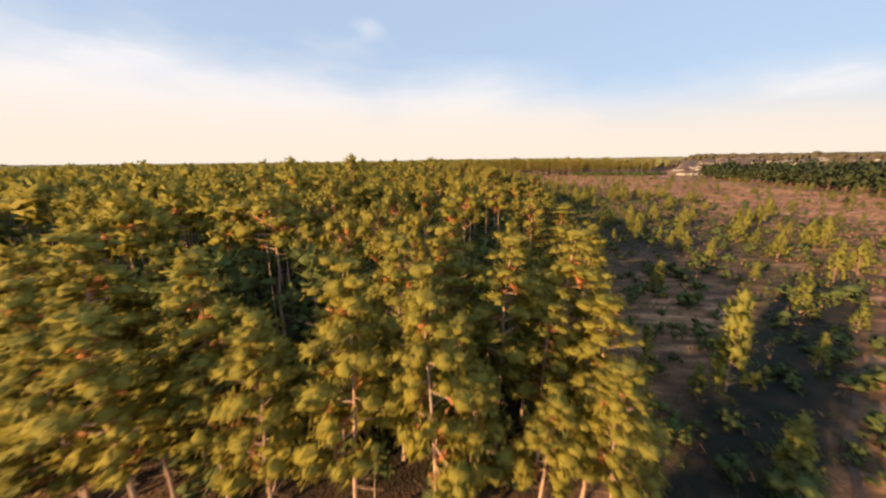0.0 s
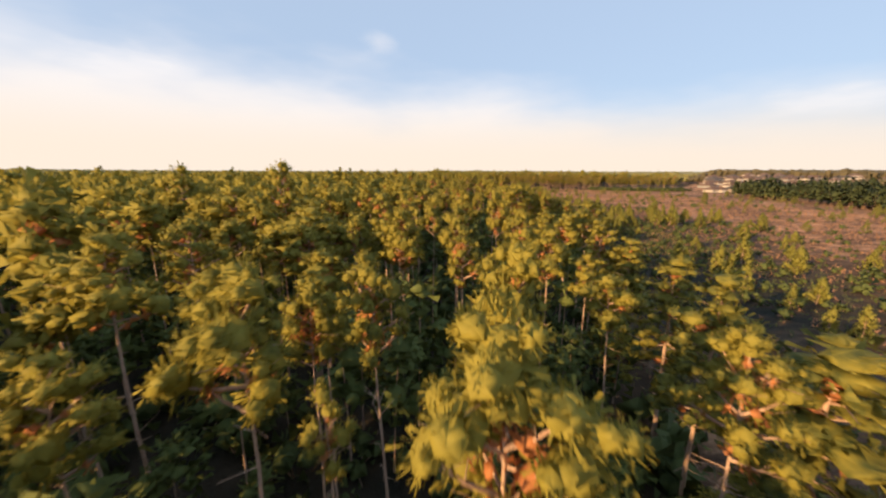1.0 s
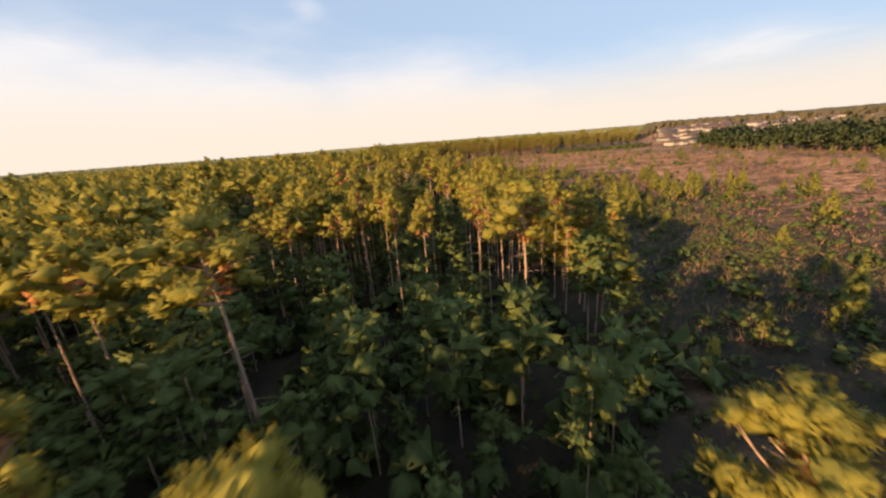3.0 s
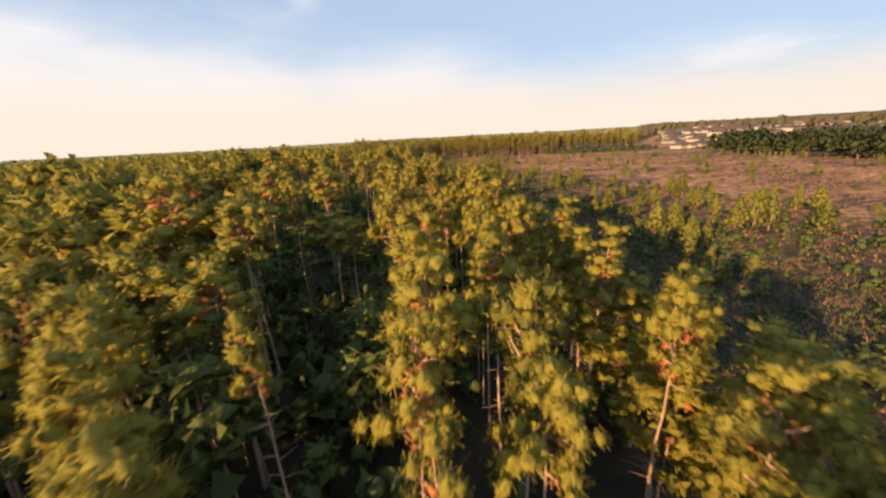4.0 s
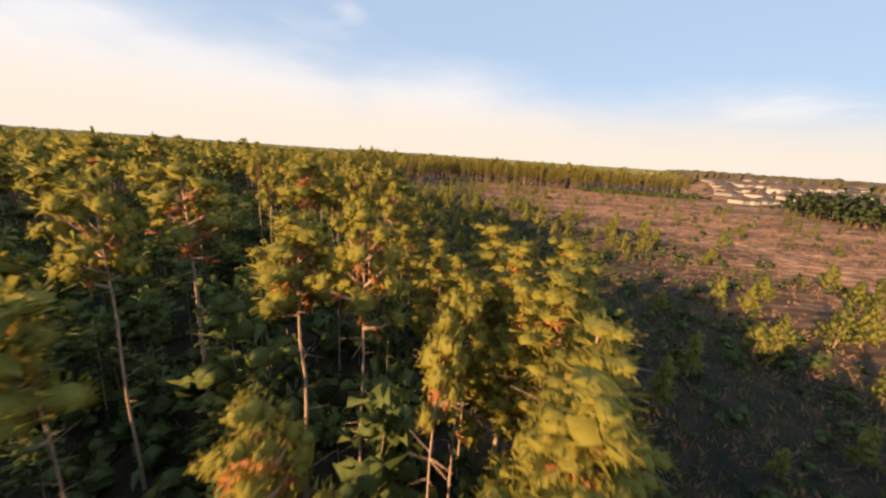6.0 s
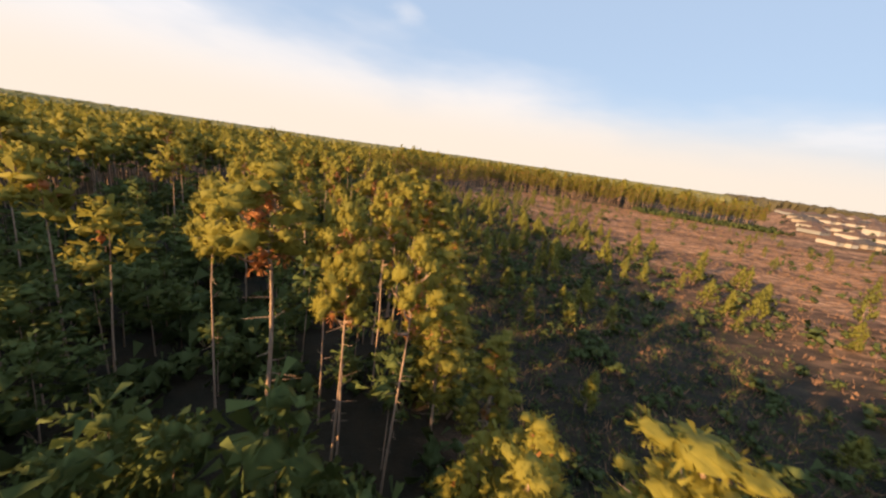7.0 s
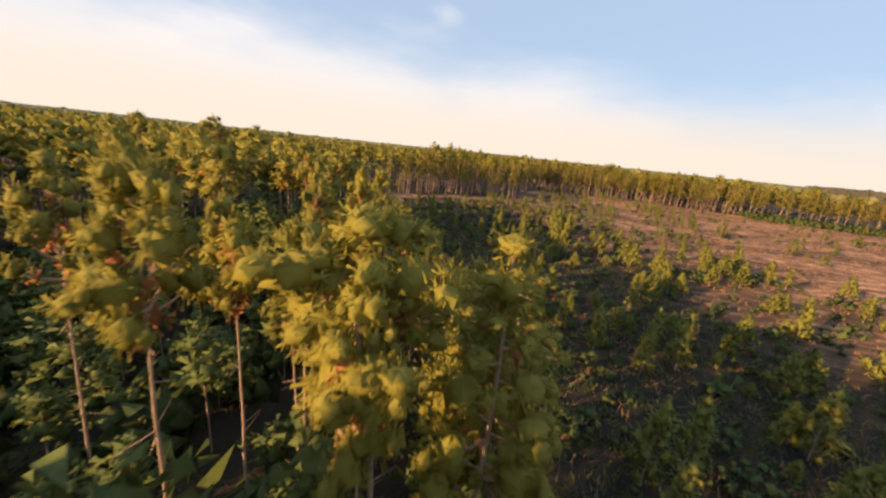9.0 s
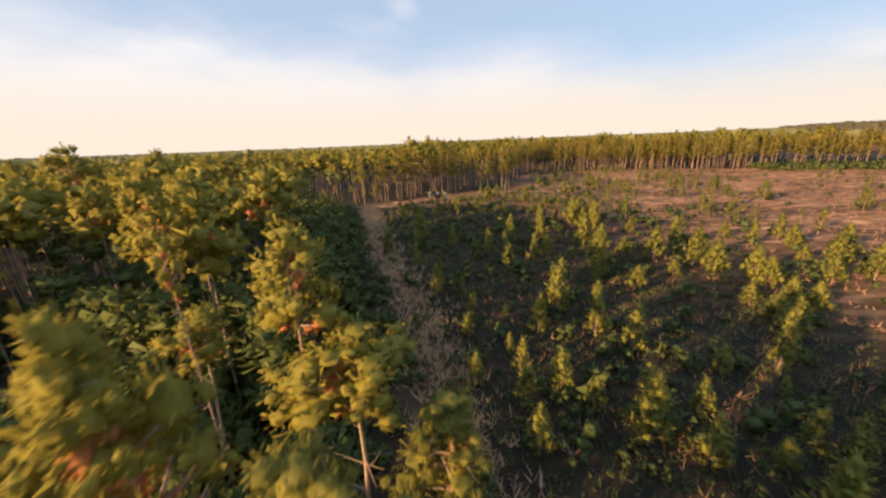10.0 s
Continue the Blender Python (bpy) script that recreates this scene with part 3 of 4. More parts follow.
TALL_ONES += [
    (3.7, 153.2, 16.9, 2.4), (11.7, 155.5, 17.2, 2.9), (-5.2, 155.6, 17.1, 2.5), (18.9, 157.2, 14.2, 1.4), (2.3, 158.1, 17.2, 2.0), (23.0, 158.1, 16.0, 1.1),
    (12.7, 159.0, 15.8, 1.1), (29.2, 160.5, 13.8, 1.4), (24.9, 164.9, 14.4, 1.4), (30.1, 165.1, 15.6, 2.1), (20.1, 165.2, 17.4, 1.8), (1.7, 165.3, 18.1, 1.7),
    (27.9, 166.1, 14.1, 1.7), (16.8, 166.7, 16.5, 2.4), (7.8, 167.1, 17.9, 1.6), (30.8, 169.5, 15.6, 2.3), (8.3, 172.7, 18.3, 2.9), (29.5, 175.3, 15.1, 2.8),
    (19.7, 183.9, 17.2, 1.4), (16.6, 184.2, 16.4, 1.4), (16.8, 184.8, 18.2, 1.4), (11.6, 186.7, 19.3, 2.8), (6.8, 188.8, 17.8, 1.4), (13.7, 190.2, 17.0, 1.4),
]
TALL_ONES += [
    (22.6, 192.5, 11.1, 2.0), (22.0, 193.7, 14.1, 1.9), (16.6, 195.3, 16.3, 1.6), (17.1, 199.0, 17.8, 1.7), (13.9, 202.0, 16.9, 1.1), (14.9, 202.1, 18.2, 1.8),
    (9.7, 204.7, 16.2, 1.4), (22.1, 205.6, 13.2, 1.4), (-2.0, 207.1, 18.8, 1.6), (4.6, 208.4, 17.2, 1.6), (15.1, 209.2, 18.0, 2.8), (-1.0, 210.2, 18.1, 1.6),
    (20.7, 211.1, 14.7, 2.6), (21.0, 211.7, 14.1, 1.7), (16.1, 211.9, 15.5, 1.1), (5.9, 212.2, 18.2, 1.6), (11.0, 213.6, 18.6, 1.7), (16.7, 215.0, 13.9, 1.4),
    (17.8, 215.4, 17.0, 1.8), (19.2, 218.2, 15.0, 1.4), (9.9, 229.3, 16.3, 1.8), (15.2, 222.4, 16.6, 1.4), (8.8, 223.0, 18.8, 1.6), (15.4, 224.1, 18.1, 2.4),
]
TALL_ONES += [
    (-7.6, 225.8, 18.0, 2.1), (0.2, 226.6, 18.0, 1.4), (11.0, 227.0, 14.9, 1.1), (17.4, 227.1, 16.1, 1.4), (7.2, 228.3, 17.0, 1.4), (20.1, 231.5, 14.6, 2.1),
    (7.9, 233.5, 18.6, 1.1), (16.9, 233.6, 12.5, 1.4), (11.8, 234.1, 14.9, 1.4), (18.3, 225.6, 17.7, 1.8), (6.7, 237.0, 17.4, 1.4), (13.1, 241.3, 13.8, 2.5),
    (4.2, 242.0, 16.2, 1.4), (7.1, 242.3, 17.8, 1.1), (10.7, 242.6, 15.3, 1.7), (7.4, 243.0, 17.4, 1.4), (-6.5, 243.7, 18.2, 1.9), (12.0, 249.2, 10.9, 1.9),
    (8.2, 250.1, 13.0, 2.6), (5.8, 251.1, 16.9, 1.8), (0.2, 251.6, 16.8, 1.1), (-1.7, 253.4, 11.8, 1.9), (-6.0, 257.1, 19.0, 1.5), (0.2, 258.6, 9.1, 2.1),
]
TALL_ONES += [
    (-4.7, 269.9, 11.1, 2.5), (-6.6, 275.8, 10.1, 2.9), (-36.4, 277.6, 21.1, 2.3), (-24.8, 289.8, 18.6, 2.9),
]
TALL_ONES += [(-31.0, 73.5, 19.7, 2.2), (-17.5, 72.5, 20.1, 2.0), (-41.6, 244.6, 20.3, 2.2), (-62.0, 286.0, 20.8, 2.4), (-38.5, 292.0, 20.6, 2.2)]
TALL_ONES += [(29.2, 164.0, 15.6, 2.3), (28.6, 160.3, 15.0, 2.2), (27.0, 156.8, 15.4, 2.2), (26.0, 153.2, 14.8, 2.1), (28.4, 169.0, 15.2, 2.2), (27.6, 145.8, 14.6, 2.1), (25.8, 137.6, 14.2, 2.0)]
# behind the start, their long shadow falls into the clearing
BEHIND = [(-7.6, -4.3, 18.5, 2.4), (-6.3, -5.9, 18.2, 2.4), (-9.0, -2.7, 18.0, 2.2), (-9.4, -5.8, 18.5, 2.2)]


def thin_out(px, py, keep, gap):
    """Leaves out points nearer than gap to the ones already kept."""
    ok = np.ones(len(px), bool)
    for x, y in keep:
        ok &= (px - x) ** 2 + (py - y) ** 2 > gap * gap
    return px[ok], py[ok]


tops = [(x, y) for x, y, h, w in TALL_ONES]
px, py = scatter(rng, -420, 330, 14, 680, 3.6)
glade = np.sin(px * 0.31 + 1.7 * np.sin(py * 0.12)) + np.sin(py * 0.27 + 1.3 * np.sin(px * 0.17 + 2)) + rng.normal(0, 0.6, len(px))
ok = in_stand(px, py) & (glade > -1.45) & ~((py > 252) & (py < 350) & (px > edge_x(py) - 13))
px, py = thin_out(px[ok], py[ok], tops, 2.1)
dist = off_path(px, py)
edge_gap = np.where(py < 352, edge_x(py) - px, 99)
belt = (dist < 19) & (py < 262)            # the strip whose tall pines are named above
face = (py > np.interp(px, WALL_X, WALL_Y) - 2) & (px > -27)
upper = ~belt & (rng.random(len(px)) < np.where(face, 0.9, np.where(dist < 34, 0.2, np.where(dist < 48, 0.4, 0.64))))
tall = np.where(upper, rng.normal(15.6, 0.9, len(px)) + np.where((px < 5) & (py > 150), 0.8, 0), np.where(dist < 40, rng.uniform(6.5, 10.0, len(px)), rng.uniform(9.5, 13.0, len(px))))
thin = belt & (rng.random(len(px)) < 0.30)             # thin pines, mostly bare stem, between the others
tall = np.where(belt, np.where(thin, rng.uniform(8.5, 12.0, len(px)), rng.uniform(3.5, 7.0, len(px))), tall)
tall = np.where(belt & (edge_gap < 4) & ~thin, rng.uniform(5.0, 8.5, len(px)), tall)
tall += 0.6 * np.sin(px * 0.13) * np.cos(py * 0.11)
tall = np.where(face, np.maximum(tall, 14.5) + np.interp(py, [358, 395, 480], [0.4, 1.2, 3.2]) + rng.normal(0, 1.2, len(px)), tall)
low_lot = ((px > -95) & (px < -22) & (py > 292) & (py < 366) & (rng.random(len(px)) < 0.8)) | ((px > -50) & (px < 8) & (py > 196) & (py < 258) & (rng.random(len(px)) < 0.85))
tall = np.where(low_lot, np.minimum(tall, rng.uniform(5.0, 8.0, len(px))), tall)
gone = belt & ~thin & (rng.random(len(px)) < 0.35)
px, py, dist, edge_gap, tall, thin = (v[~gone] for v in (px, py, dist, edge_gap, tall, thin))
fx, fy = scatter(rng, -34, 10, 15.5, 25, 2.9, 0.45)          # lower limbed pines along the stand's front
fx, fy = thin_out(fx, fy, tops, 1.7)
FRONT = [(x, y, h) for x, y, h in zip(fx, fy, rng.uniform(8.0, 13.0, len(fx))) if in_stand(x, max(y, 18))][:40]
my = np.concatenate([np.arange(106, 170, 1.9), np.arange(170, 204, 5.0)])
my = my + rng.uniform(-0.6, 0.6, len(my))
mx = edge_x(my) - rng.uniform(0.2, 3.4, len(my))
mx, my = thin_out(mx, my, tops, 1.4)
MARGIN = list(zip(mx, my, rng.uniform(11.4, 14.4, len(mx)) - 1.2 * (edge_x(my) - mx < 1.2)))          # close row of limbed pines along the clearing
lx, ly = scatter(rng, -17, -4, 60.5, 67, 3.2, 0.4)                       # lower pines that shade the stems ahead of them
lx2, ly2 = scatter(rng, -10, 4, 116, 134, 3.6, 0.4)
lx, ly = thin_out(np.append(lx, lx2), np.append(ly, ly2), tops, 1.6)
LOWER = list(zip(lx, ly, rng.uniform(13.4, 14.8, len(lx)) + 0.5 * (ly < 70)))
room = 300 - len(TALL_ONES) - len(FRONT) - len(MARGIN) - len(LOWER)
order = np.argsort(dist + np.where(thin, 0, 4) + rng.uniform(0, 3, len(px)))
near = np.zeros(len(px), bool)
near[order[:max(room, 0)]] = True

kinds = {}
for name, spec in {
    "open": dict(tall=15.0, bare=11.1, wide=2.1, limbs=14, size=0.76, pad=2, fork=0.4),
    "broad": dict(tall=15.0, bare=10.8, wide=2.1, limbs=17, size=0.74, pad=2, fork=0.3),
    "forked": dict(tall=15.0, bare=10.4, wide=2.1, limbs=15, size=0.66, pad=2, brown=0.9, fork=0.8, stubs=16),
    "slim": dict(tall=15.0, bare=12.0, wide=1.3, limbs=7, size=0.62, pad=1, stubs=18),
    "under": dict(tall=15.0, bare=5.5, wide=2.6, limbs=11, size=1.35, pad=2, brown=0.0),
    "edge": dict(tall=15.0, bare=5.4, wide=2.3, limbs=26, size=0.76, pad=2, tier=True, brown=0.35),
    "edge_slim": dict(tall=15.0, bare=6.8, wide=2.1, limbs=21, size=0.76, pad=2, tier=True, brown=0.45, fork=0.5),
}.items():
    kinds[name] = []
    for v in range(6):
        fine = v < 3
        count = (64 if name == "under" else 56 if "edge" in name else 66) if fine else (20 if name == "under" else 26)
        w, g = pine_shape(np.random.default_rng(len(kinds) * 7 + v % 3 + 40), blades=count, width=0.65 if name == "under" else 1.0, sides=6, core=1 if fine or name != "under" else 0, **spec)
        kinds[name].append((mesh_from("trunk", *w.arrays(), [BARK]), mesh_from("crown", *g.arrays(), [HARDWOOD if name == "under" else NEEDLES, DEAD_NEEDLES])))

LABELS = {
    "open": "tall slender pine with an open sunlit olive crown",
    "broad": "tall pine with a broad rounded crown of needle brushes",
    "forked": "tall pine with pale bare limbs and rusty dead needles",
    "slim": "thin pine, mostly bare stem, with a narrow crown",
    "under": "shorter evergreen hardwood, dark green, between the pines",
    "edge": "pine on the stand's margin, green far down its stem",
    "edge_slim": "slim margin pine with low sunlit limbs",
}


def place_pine(x, y, h, kind, half=0.0):
    close = off_path([x], [y])[0] < 12
    trunk, crown = kinds[kind][int(rng.integers(3)) + (0 if close else 3)]
    root = new("hardwood_tree" if kind == "under" else "pine_tree")
    tagged(root, LABELS[kind], "tree", "hardwoods of the stand" if kind == "under" else "pines of the stand")
    part("trunk", trunk, root)
    part("crown", crown, root)
    s = h / 15.0
    w = half / 2.0 if half else s ** 0.6
    root.matrix_world = Matrix.LocRotScale((x, y, float(ground_z(x, y)) - 0.05), Euler((0, 0, rng.uniform(0, 6.28))), (w, w, s))


pick = np.random.default_rng(2)
for x, y, h, half in TALL_ONES + BEHIND:
    margin = (edge_x(y) - x < 3.4) if y > 26 else (y > 0)
    if y < 0:
        k = "edge"
    elif margin:
        k = str(pick.choice(["edge", "edge_slim"]))
    else:
        k = "under" if h < 11.6 else "slim" if half < 1.2 else str(pick.choice(["open", "broad", "forked"], p=[0.36, 0.36, 0.28]))
    place_pine(x, y, h, k, max(half * 1.25, 2.0) if margin else max(half, 1.1))
for x, y, h in FRONT + MARGIN:
    place_pine(x, y, h, str(rng.choice(["edge", "edge_slim"])), 2.0)
for x, y, h in LOWER:
    place_pine(x, y, h, "broad", 2.0)
for i in np.flatnonzero(near):
    if edge_gap[i] < 3.5 or py[i] < 21:
        k = rng.choice(["edge", "edge_slim"])
    elif thin[i]:
        k = "slim"
    else:
        k = "under" if tall[i] < 14 else rng.choice(["open", "broad", "forked"])
    place_pine(px[i], py[i], tall[i], str(k))


def stand(name, label, picks, shapes, spin_rng, mats, heights, base=15.0):
    """Many pines joined into one mesh."""
    T, N, S = [], [], []
    for i in picks:
        t, n, s = shapes[spin_rng.integers(len(shapes))]
        k = heights[i] / base
        t, n = spun(t, n, spin_rng.uniform(0, 6.28), 1.0, (0, 0, 0))
        t = t * np.array([k ** 0.6, k ** 0.6, k], np.float32) + np.array([px[i], py[i], ground_z(px[i], py[i]) - 0.05], np.float32)
        T.append(t), N.append(n), S.append(s)
    me = mesh_from(name, np.concatenate(T), np.concatenate(N), np.concatenate(S), mats)
    return tagged(new(name, me), label, "forest", kind="stuff")


def merged(w, g):
    a, b = w.arrays(), g.arrays()
    return np.concatenate([a[0], b[0]]), np.concatenate([a[1], b[1]]), np.concatenate([a[2], b[2] + 1])


STAND_MATS = [BARK, NEEDLES_JOINED, DEAD_NEEDLES]
LOW_MATS = [BARK, HARDWOOD_JOINED, DEAD_NEEDLES]
mid_shapes = [merged(*pine_shape(np.random.default_rng(70 + q), 15.0, b, wd, lb, 18, 1.0, sz, 4, pad=1, twigs=False, brown=0.4, core=0))
              for q, (b, wd, lb, sz) in enumerate([(10.4, 2.5, 9, 1.05), (10.8, 2.3, 8, 1.0), (10.0, 2.8, 10, 1.1), (10.8, 2.6, 8, 1.05)])]
under_shapes = [merged(*pine_shape(np.random.default_rng(60 + q), 15.0, b, 2.6, 7, 14, 1.0, 1.5, 3, pad=1, twigs=False, brown=0.0, core=0)) for q, b in enumerate([6.5, 7.5, 7.0])]
edge_shapes = [merged(*pine_shape(np.random.default_rng(90 + q), 15.0, b, 2.5, 18, 16, 1.0, 0.95, 4, pad=1, twigs=False, tier=True, brown=0.2, core=0)) for q, b in enumerate([4.4, 5.8])]
wall_shapes = [merged(*pine_shape(np.random.default_rng(95 + q), 15.0, b, 1.8, 15, 13, 1.0, 0.72, 4, pad=0, twigs=False, brown=0.3, core=0)) for q, b in enumerate([5.6, 4.8, 6.8])]
far_shapes = [merged(*pine_shape(np.random.default_rng(80 + q), 15.0, b, wd, 5, 8, 1.0, 1.5, 3, pad=0, twigs=False, brown=0.0, core=0))
              for q, (b, wd) in enumerate([(10.8, 2.8), (11.0, 3.0), (11.4, 2.6), (10.6, 2.9)])]
low_shapes = [merged(*pine_shape(np.random.default_rng(85 + q), 15.0, 9.0, 2.4, 3, 6, 1.0, 2.0, 3, pad=0, twigs=False, brown=0.0, core=0)) for q in range(3)]
wall_gap = py - np.interp(px, WALL_X, WALL_Y)
rest = ~near
rest &= ~((px > 178) & (py < 445) & (py > 350) & (rng.random(len(px)) < 0.55))
wall = rest & (px > -28) & (px < 330) & (py > 350) & (wall_gap < 14)
mid = rest & ~wall & (dist < 46)
mid_edge = mid & (edge_gap < 4) & (py < 352)
srng = np.random.default_rng(5)
stand("pine_stand_margin", "margin pines of the stand, green far down", np.flatnonzero(mid_edge), edge_shapes, srng, STAND_MATS, tall)
stand("pine_stand", "dense stand of tall slender pines in evening light", np.flatnonzero(mid & ~mid_edge & (tall > 13)), mid_shapes, srng, STAND_MATS, tall)
stand("hardwood_stand", "shorter dark green hardwoods between the tall pines", np.flatnonzero(mid & ~mid_edge & (tall <= 13)), under_shapes, srng, LOW_MATS, tall)
stand("pine_stand_front", "sunlit front of a tall pine stand behind the field", np.flatnonzero(wall), wall_shapes, srng, STAND_MATS, tall)
far = rest & ~mid & ~wall & (dist < 330) & (tall > 13) & (rng.random(len(px)) < np.where(dist < 110, 0.9, np.where(dist < 200, 0.44, 0.2)))
stand("distant_pine_stand", "pine forest reaching away over the plain", np.flatnonzero(far), far_shapes, srng, STAND_MATS, tall)
low = rest & ~mid & ~wall & (dist < 240) & (tall <= 13) & (rng.random(len(px)) < np.where(dist < 110, 0.85, 0.25))
stand("distant_lower_stand", "lower dark green trees filling the distant forest", np.flatnonzero(low), low_shapes, srng, LOW_MATS, tall)


def open_land(x, y):
    """True over the cut field, the houses and the ground between them."""
    x, y = np.asarray(x, float), np.asarray(y, float)
    field = (x > -30) & (x < np.interp(y, SCREEN_Y, SCREEN_X)) & (y < np.interp(x, WALL_X, WALL_Y))
    gap = (x > 230) & (x < 700) & (y > 345) & (y < 660)
    return field | gap


def build_canopy():
    """The forest's far top out to the horizon, crown by crown."""
    cr = np.random.default_rng(3)
    T = []
    for r0, r1, cell, hgt in ((100, 700, 6.0, 6.0), (700, 1500, 12.0, 7.0), (1500, 4300, 40.0, 9.0)):
        ang0, ang1 = radians(8), radians(150)
        n = min(int((ang1 - ang0) * (r1 * r1 - r0 * r0) / 2 / (cell * cell)), 15000 if r1 < 800 else 9000)
        a, r = cr.uniform(ang0, ang1, n), np.sqrt(cr.uniform(r0 * r0, r1 * r1, n))
        x, y = r * np.cos(a) + 20, r * np.sin(a) + 120
        keep = ((off_path(x, y) > 300) | (x > 250)) & ~open_land(x, y) & ~((x > 200) & (x < 330) & (y < 360))
        x, y = x[keep], y[keep]
        top = 15.0 + cr.normal(0, 1.9, len(x)) + 2.0 * np.sin(x * 0.004 + 1) * np.sin(y * 0.003) + np.where(x > 300, -2.0, 0)
        top += np.maximum(np.hypot(x, y - 120) - 900, 0) * 0.0085 * np.interp(x, [-1200, 200], [0.25, 1.0])          # the land rises gently far off
        foot_z = np.where(top > 20, 0.0, top - hgt)
        top = top + ground_z(x, y)
        rad = cell * cr.uniform(0.4, 0.8, len(x))
        ang = cr.uniform(0, 6.28, len(x))
        for q in range(4):
            a0, a1 = ang + q * 1.5708, ang + (q + 1) * 1.5708
            rim0 = np.column_stack([x + np.cos(a0) * rad, y + np.sin(a0) * rad, top - hgt * 0.35])
            rim1 = np.column_stack([x + np.cos(a1) * rad, y + np.sin(a1) * rad, top - hgt * 0.35])
            foot = np.column_stack([x + np.cos(a0) * rad * 0.8, y + np.sin(a0) * rad * 0.8, foot_z])
            T.append(np.stack([np.column_stack([x, y, top]), rim0, rim1], 1))
            T.append(np.stack([rim0, foot, rim1], 1))
    tri = np.concatenate(T)
    east = tri[:, 0, 0] > 250 + 0.72 * np.maximum(tri[:, 0, 1] - 430, 0)
    for name, label, mat, pick in (("far_forest", "far pine forest stretching to the horizon", HAZED_NEEDLES, ~east), ("far_woods", "far dark woods behind the houses", FAR_LEAVES, east)):
        me = mesh_from(name, tri[pick], None, np.zeros(pick.sum()), [mat])
        tagged(new(name, me), label, "forest", kind="stuff")


build_canopy()


# ---- young pines of the clearing ----
def sapling_shape(rng, tall, wide, limbs, blades, width, size, twigs=True):
    """A young pine: a thin stem with upswept shoots, each ended by a brush of needles."""
    wood, green = Soup(), Soup()
    zs = np.linspace(0, tall * 0.93, 5)
    line = np.column_stack([np.cumsum(rng.normal(0, 0.05, (5, 2)), 0), zs])
    wood.add(*tube(line, 0.014 * tall * (1 - 0.8 * zs / tall), 5))
    cen, rd, axs = [], [], []
    turn = rng.uniform(0, 6.28)
    for q in range(limbs):
        f = (q + rng.uniform(0, 1)) / limbs
        z = tall * (0.06 + 0.78 * f)
        ln = wide * (1 - 0.85 * f) * rng.uniform(0.55, 1.2) + 0.1
        turn += 2.4 + rng.normal(0, 0.5)
        lift = rng.uniform(0.2, 0.65) + 0.5 * f
        way = np.array([math.cos(turn) * math.cos(lift), math.sin(turn) * math.cos(lift), math.sin(lift)])
        a = np.array([np.interp(z, zs, line[:, 0]), np.interp(z, zs, line[:, 1]), z])
        e = a + way * ln
        if twigs:
            wood.add(*tube([a, e], [0.022, 0.008], 3))
        cen.append(e), rd.append(size * rng.uniform(0.75, 1.2)), axs.append(unit(way * 0.6 + [0, 0, 1.0]))
        if ln > 0.9:
            cen.append(a + way * ln * 0.55), rd.append(size * 0.75), axs.append(unit(way + [0, 0, 0.8]))
    cen.append(np.append(line[-1, :2], tall - size * 0.5)), rd.append(size * 0.9), axs.append(np.array([0, 0, 1.0]))
    heart = np.array([0, 0, tall * 0.4])
    t, n = plumes(rng, np.array(cen), np.array(rd), np.array(axs), heart, blades, width, 1.6, 0, 0.7, 0.66)
    green.add(t, n, 0)
    return wood, green


sap_near = [sapling_shape(np.random.default_rng(200 + q), 4.0, wd, lb, 22, 0.9, 0.33) for q, (wd, lb) in enumerate([(0.85, 30), (1.0, 34), (0.65, 24), (1.35, 46)])]
sap_near = [(mesh_from("stem", *w.arrays(), [BARK]), mesh_from("needles", *g.arrays(), [YOUNG_SUNLIT])) for w, g in sap_near]
sap_far = [merged(*sapling_shape(np.random.default_rng(230 + q), 4.0, wd, lb, 10, 0.8, 0.40, False)) for q, (wd, lb) in enumerate([(1.0, 13), (1.6, 20), (0.8, 10)])]
SAP_LABELS = ["young pine with yellow-green brushes above dry grass", "bushy young pine sapling in the clearing",
              "thin young pine sapling with few shoots", "broad young pine with spreading sunlit shoots"]
SAPLINGS = [
    (22.5, 276.2, 7.1), (28.2, 269.4, 4.8), (7.6, 286.5, 3.8), (23.0, 296.8, 4.6), (24.7, 258.0, 5.8), (45.6, 279.6, 3.0), (44.2, 272.0, 4.8), (13.2, 263.7, 3.1),
    (16.4, 268.0, 2.5), (19.8, 262.3, 4.4), (17.0, 261.2, 3.9), (27.7, 256.5, 4.0), (29.3, 260.7, 3.5), (25.3, 271.4, 4.8), (70.5, 296.2, 5.9), (31.8, 256.5, 2.5),
    (35.4, 256.6, 3.9), (34.2, 266.2, 2.9), (37.1, 263.5, 1.9), (30.2, 286.6, 3.9), (47.0, 293.7, 6.4), (42.4, 296.5, 5.9), (18.3, 292.5, 4.4), (12.8, 295.4, 4.1),
    (8.0, 307.9, 4.3), (1.4, 308.2, 7.9), (3.3, 323.6, 5.8), (35.3, 321.7, 6.8), (38.8, 316.0, 6.4), (15.3, 300.1, 4.9), (11.3, 280.6, 3.3), (38.0, 298.1, 3.6),
]
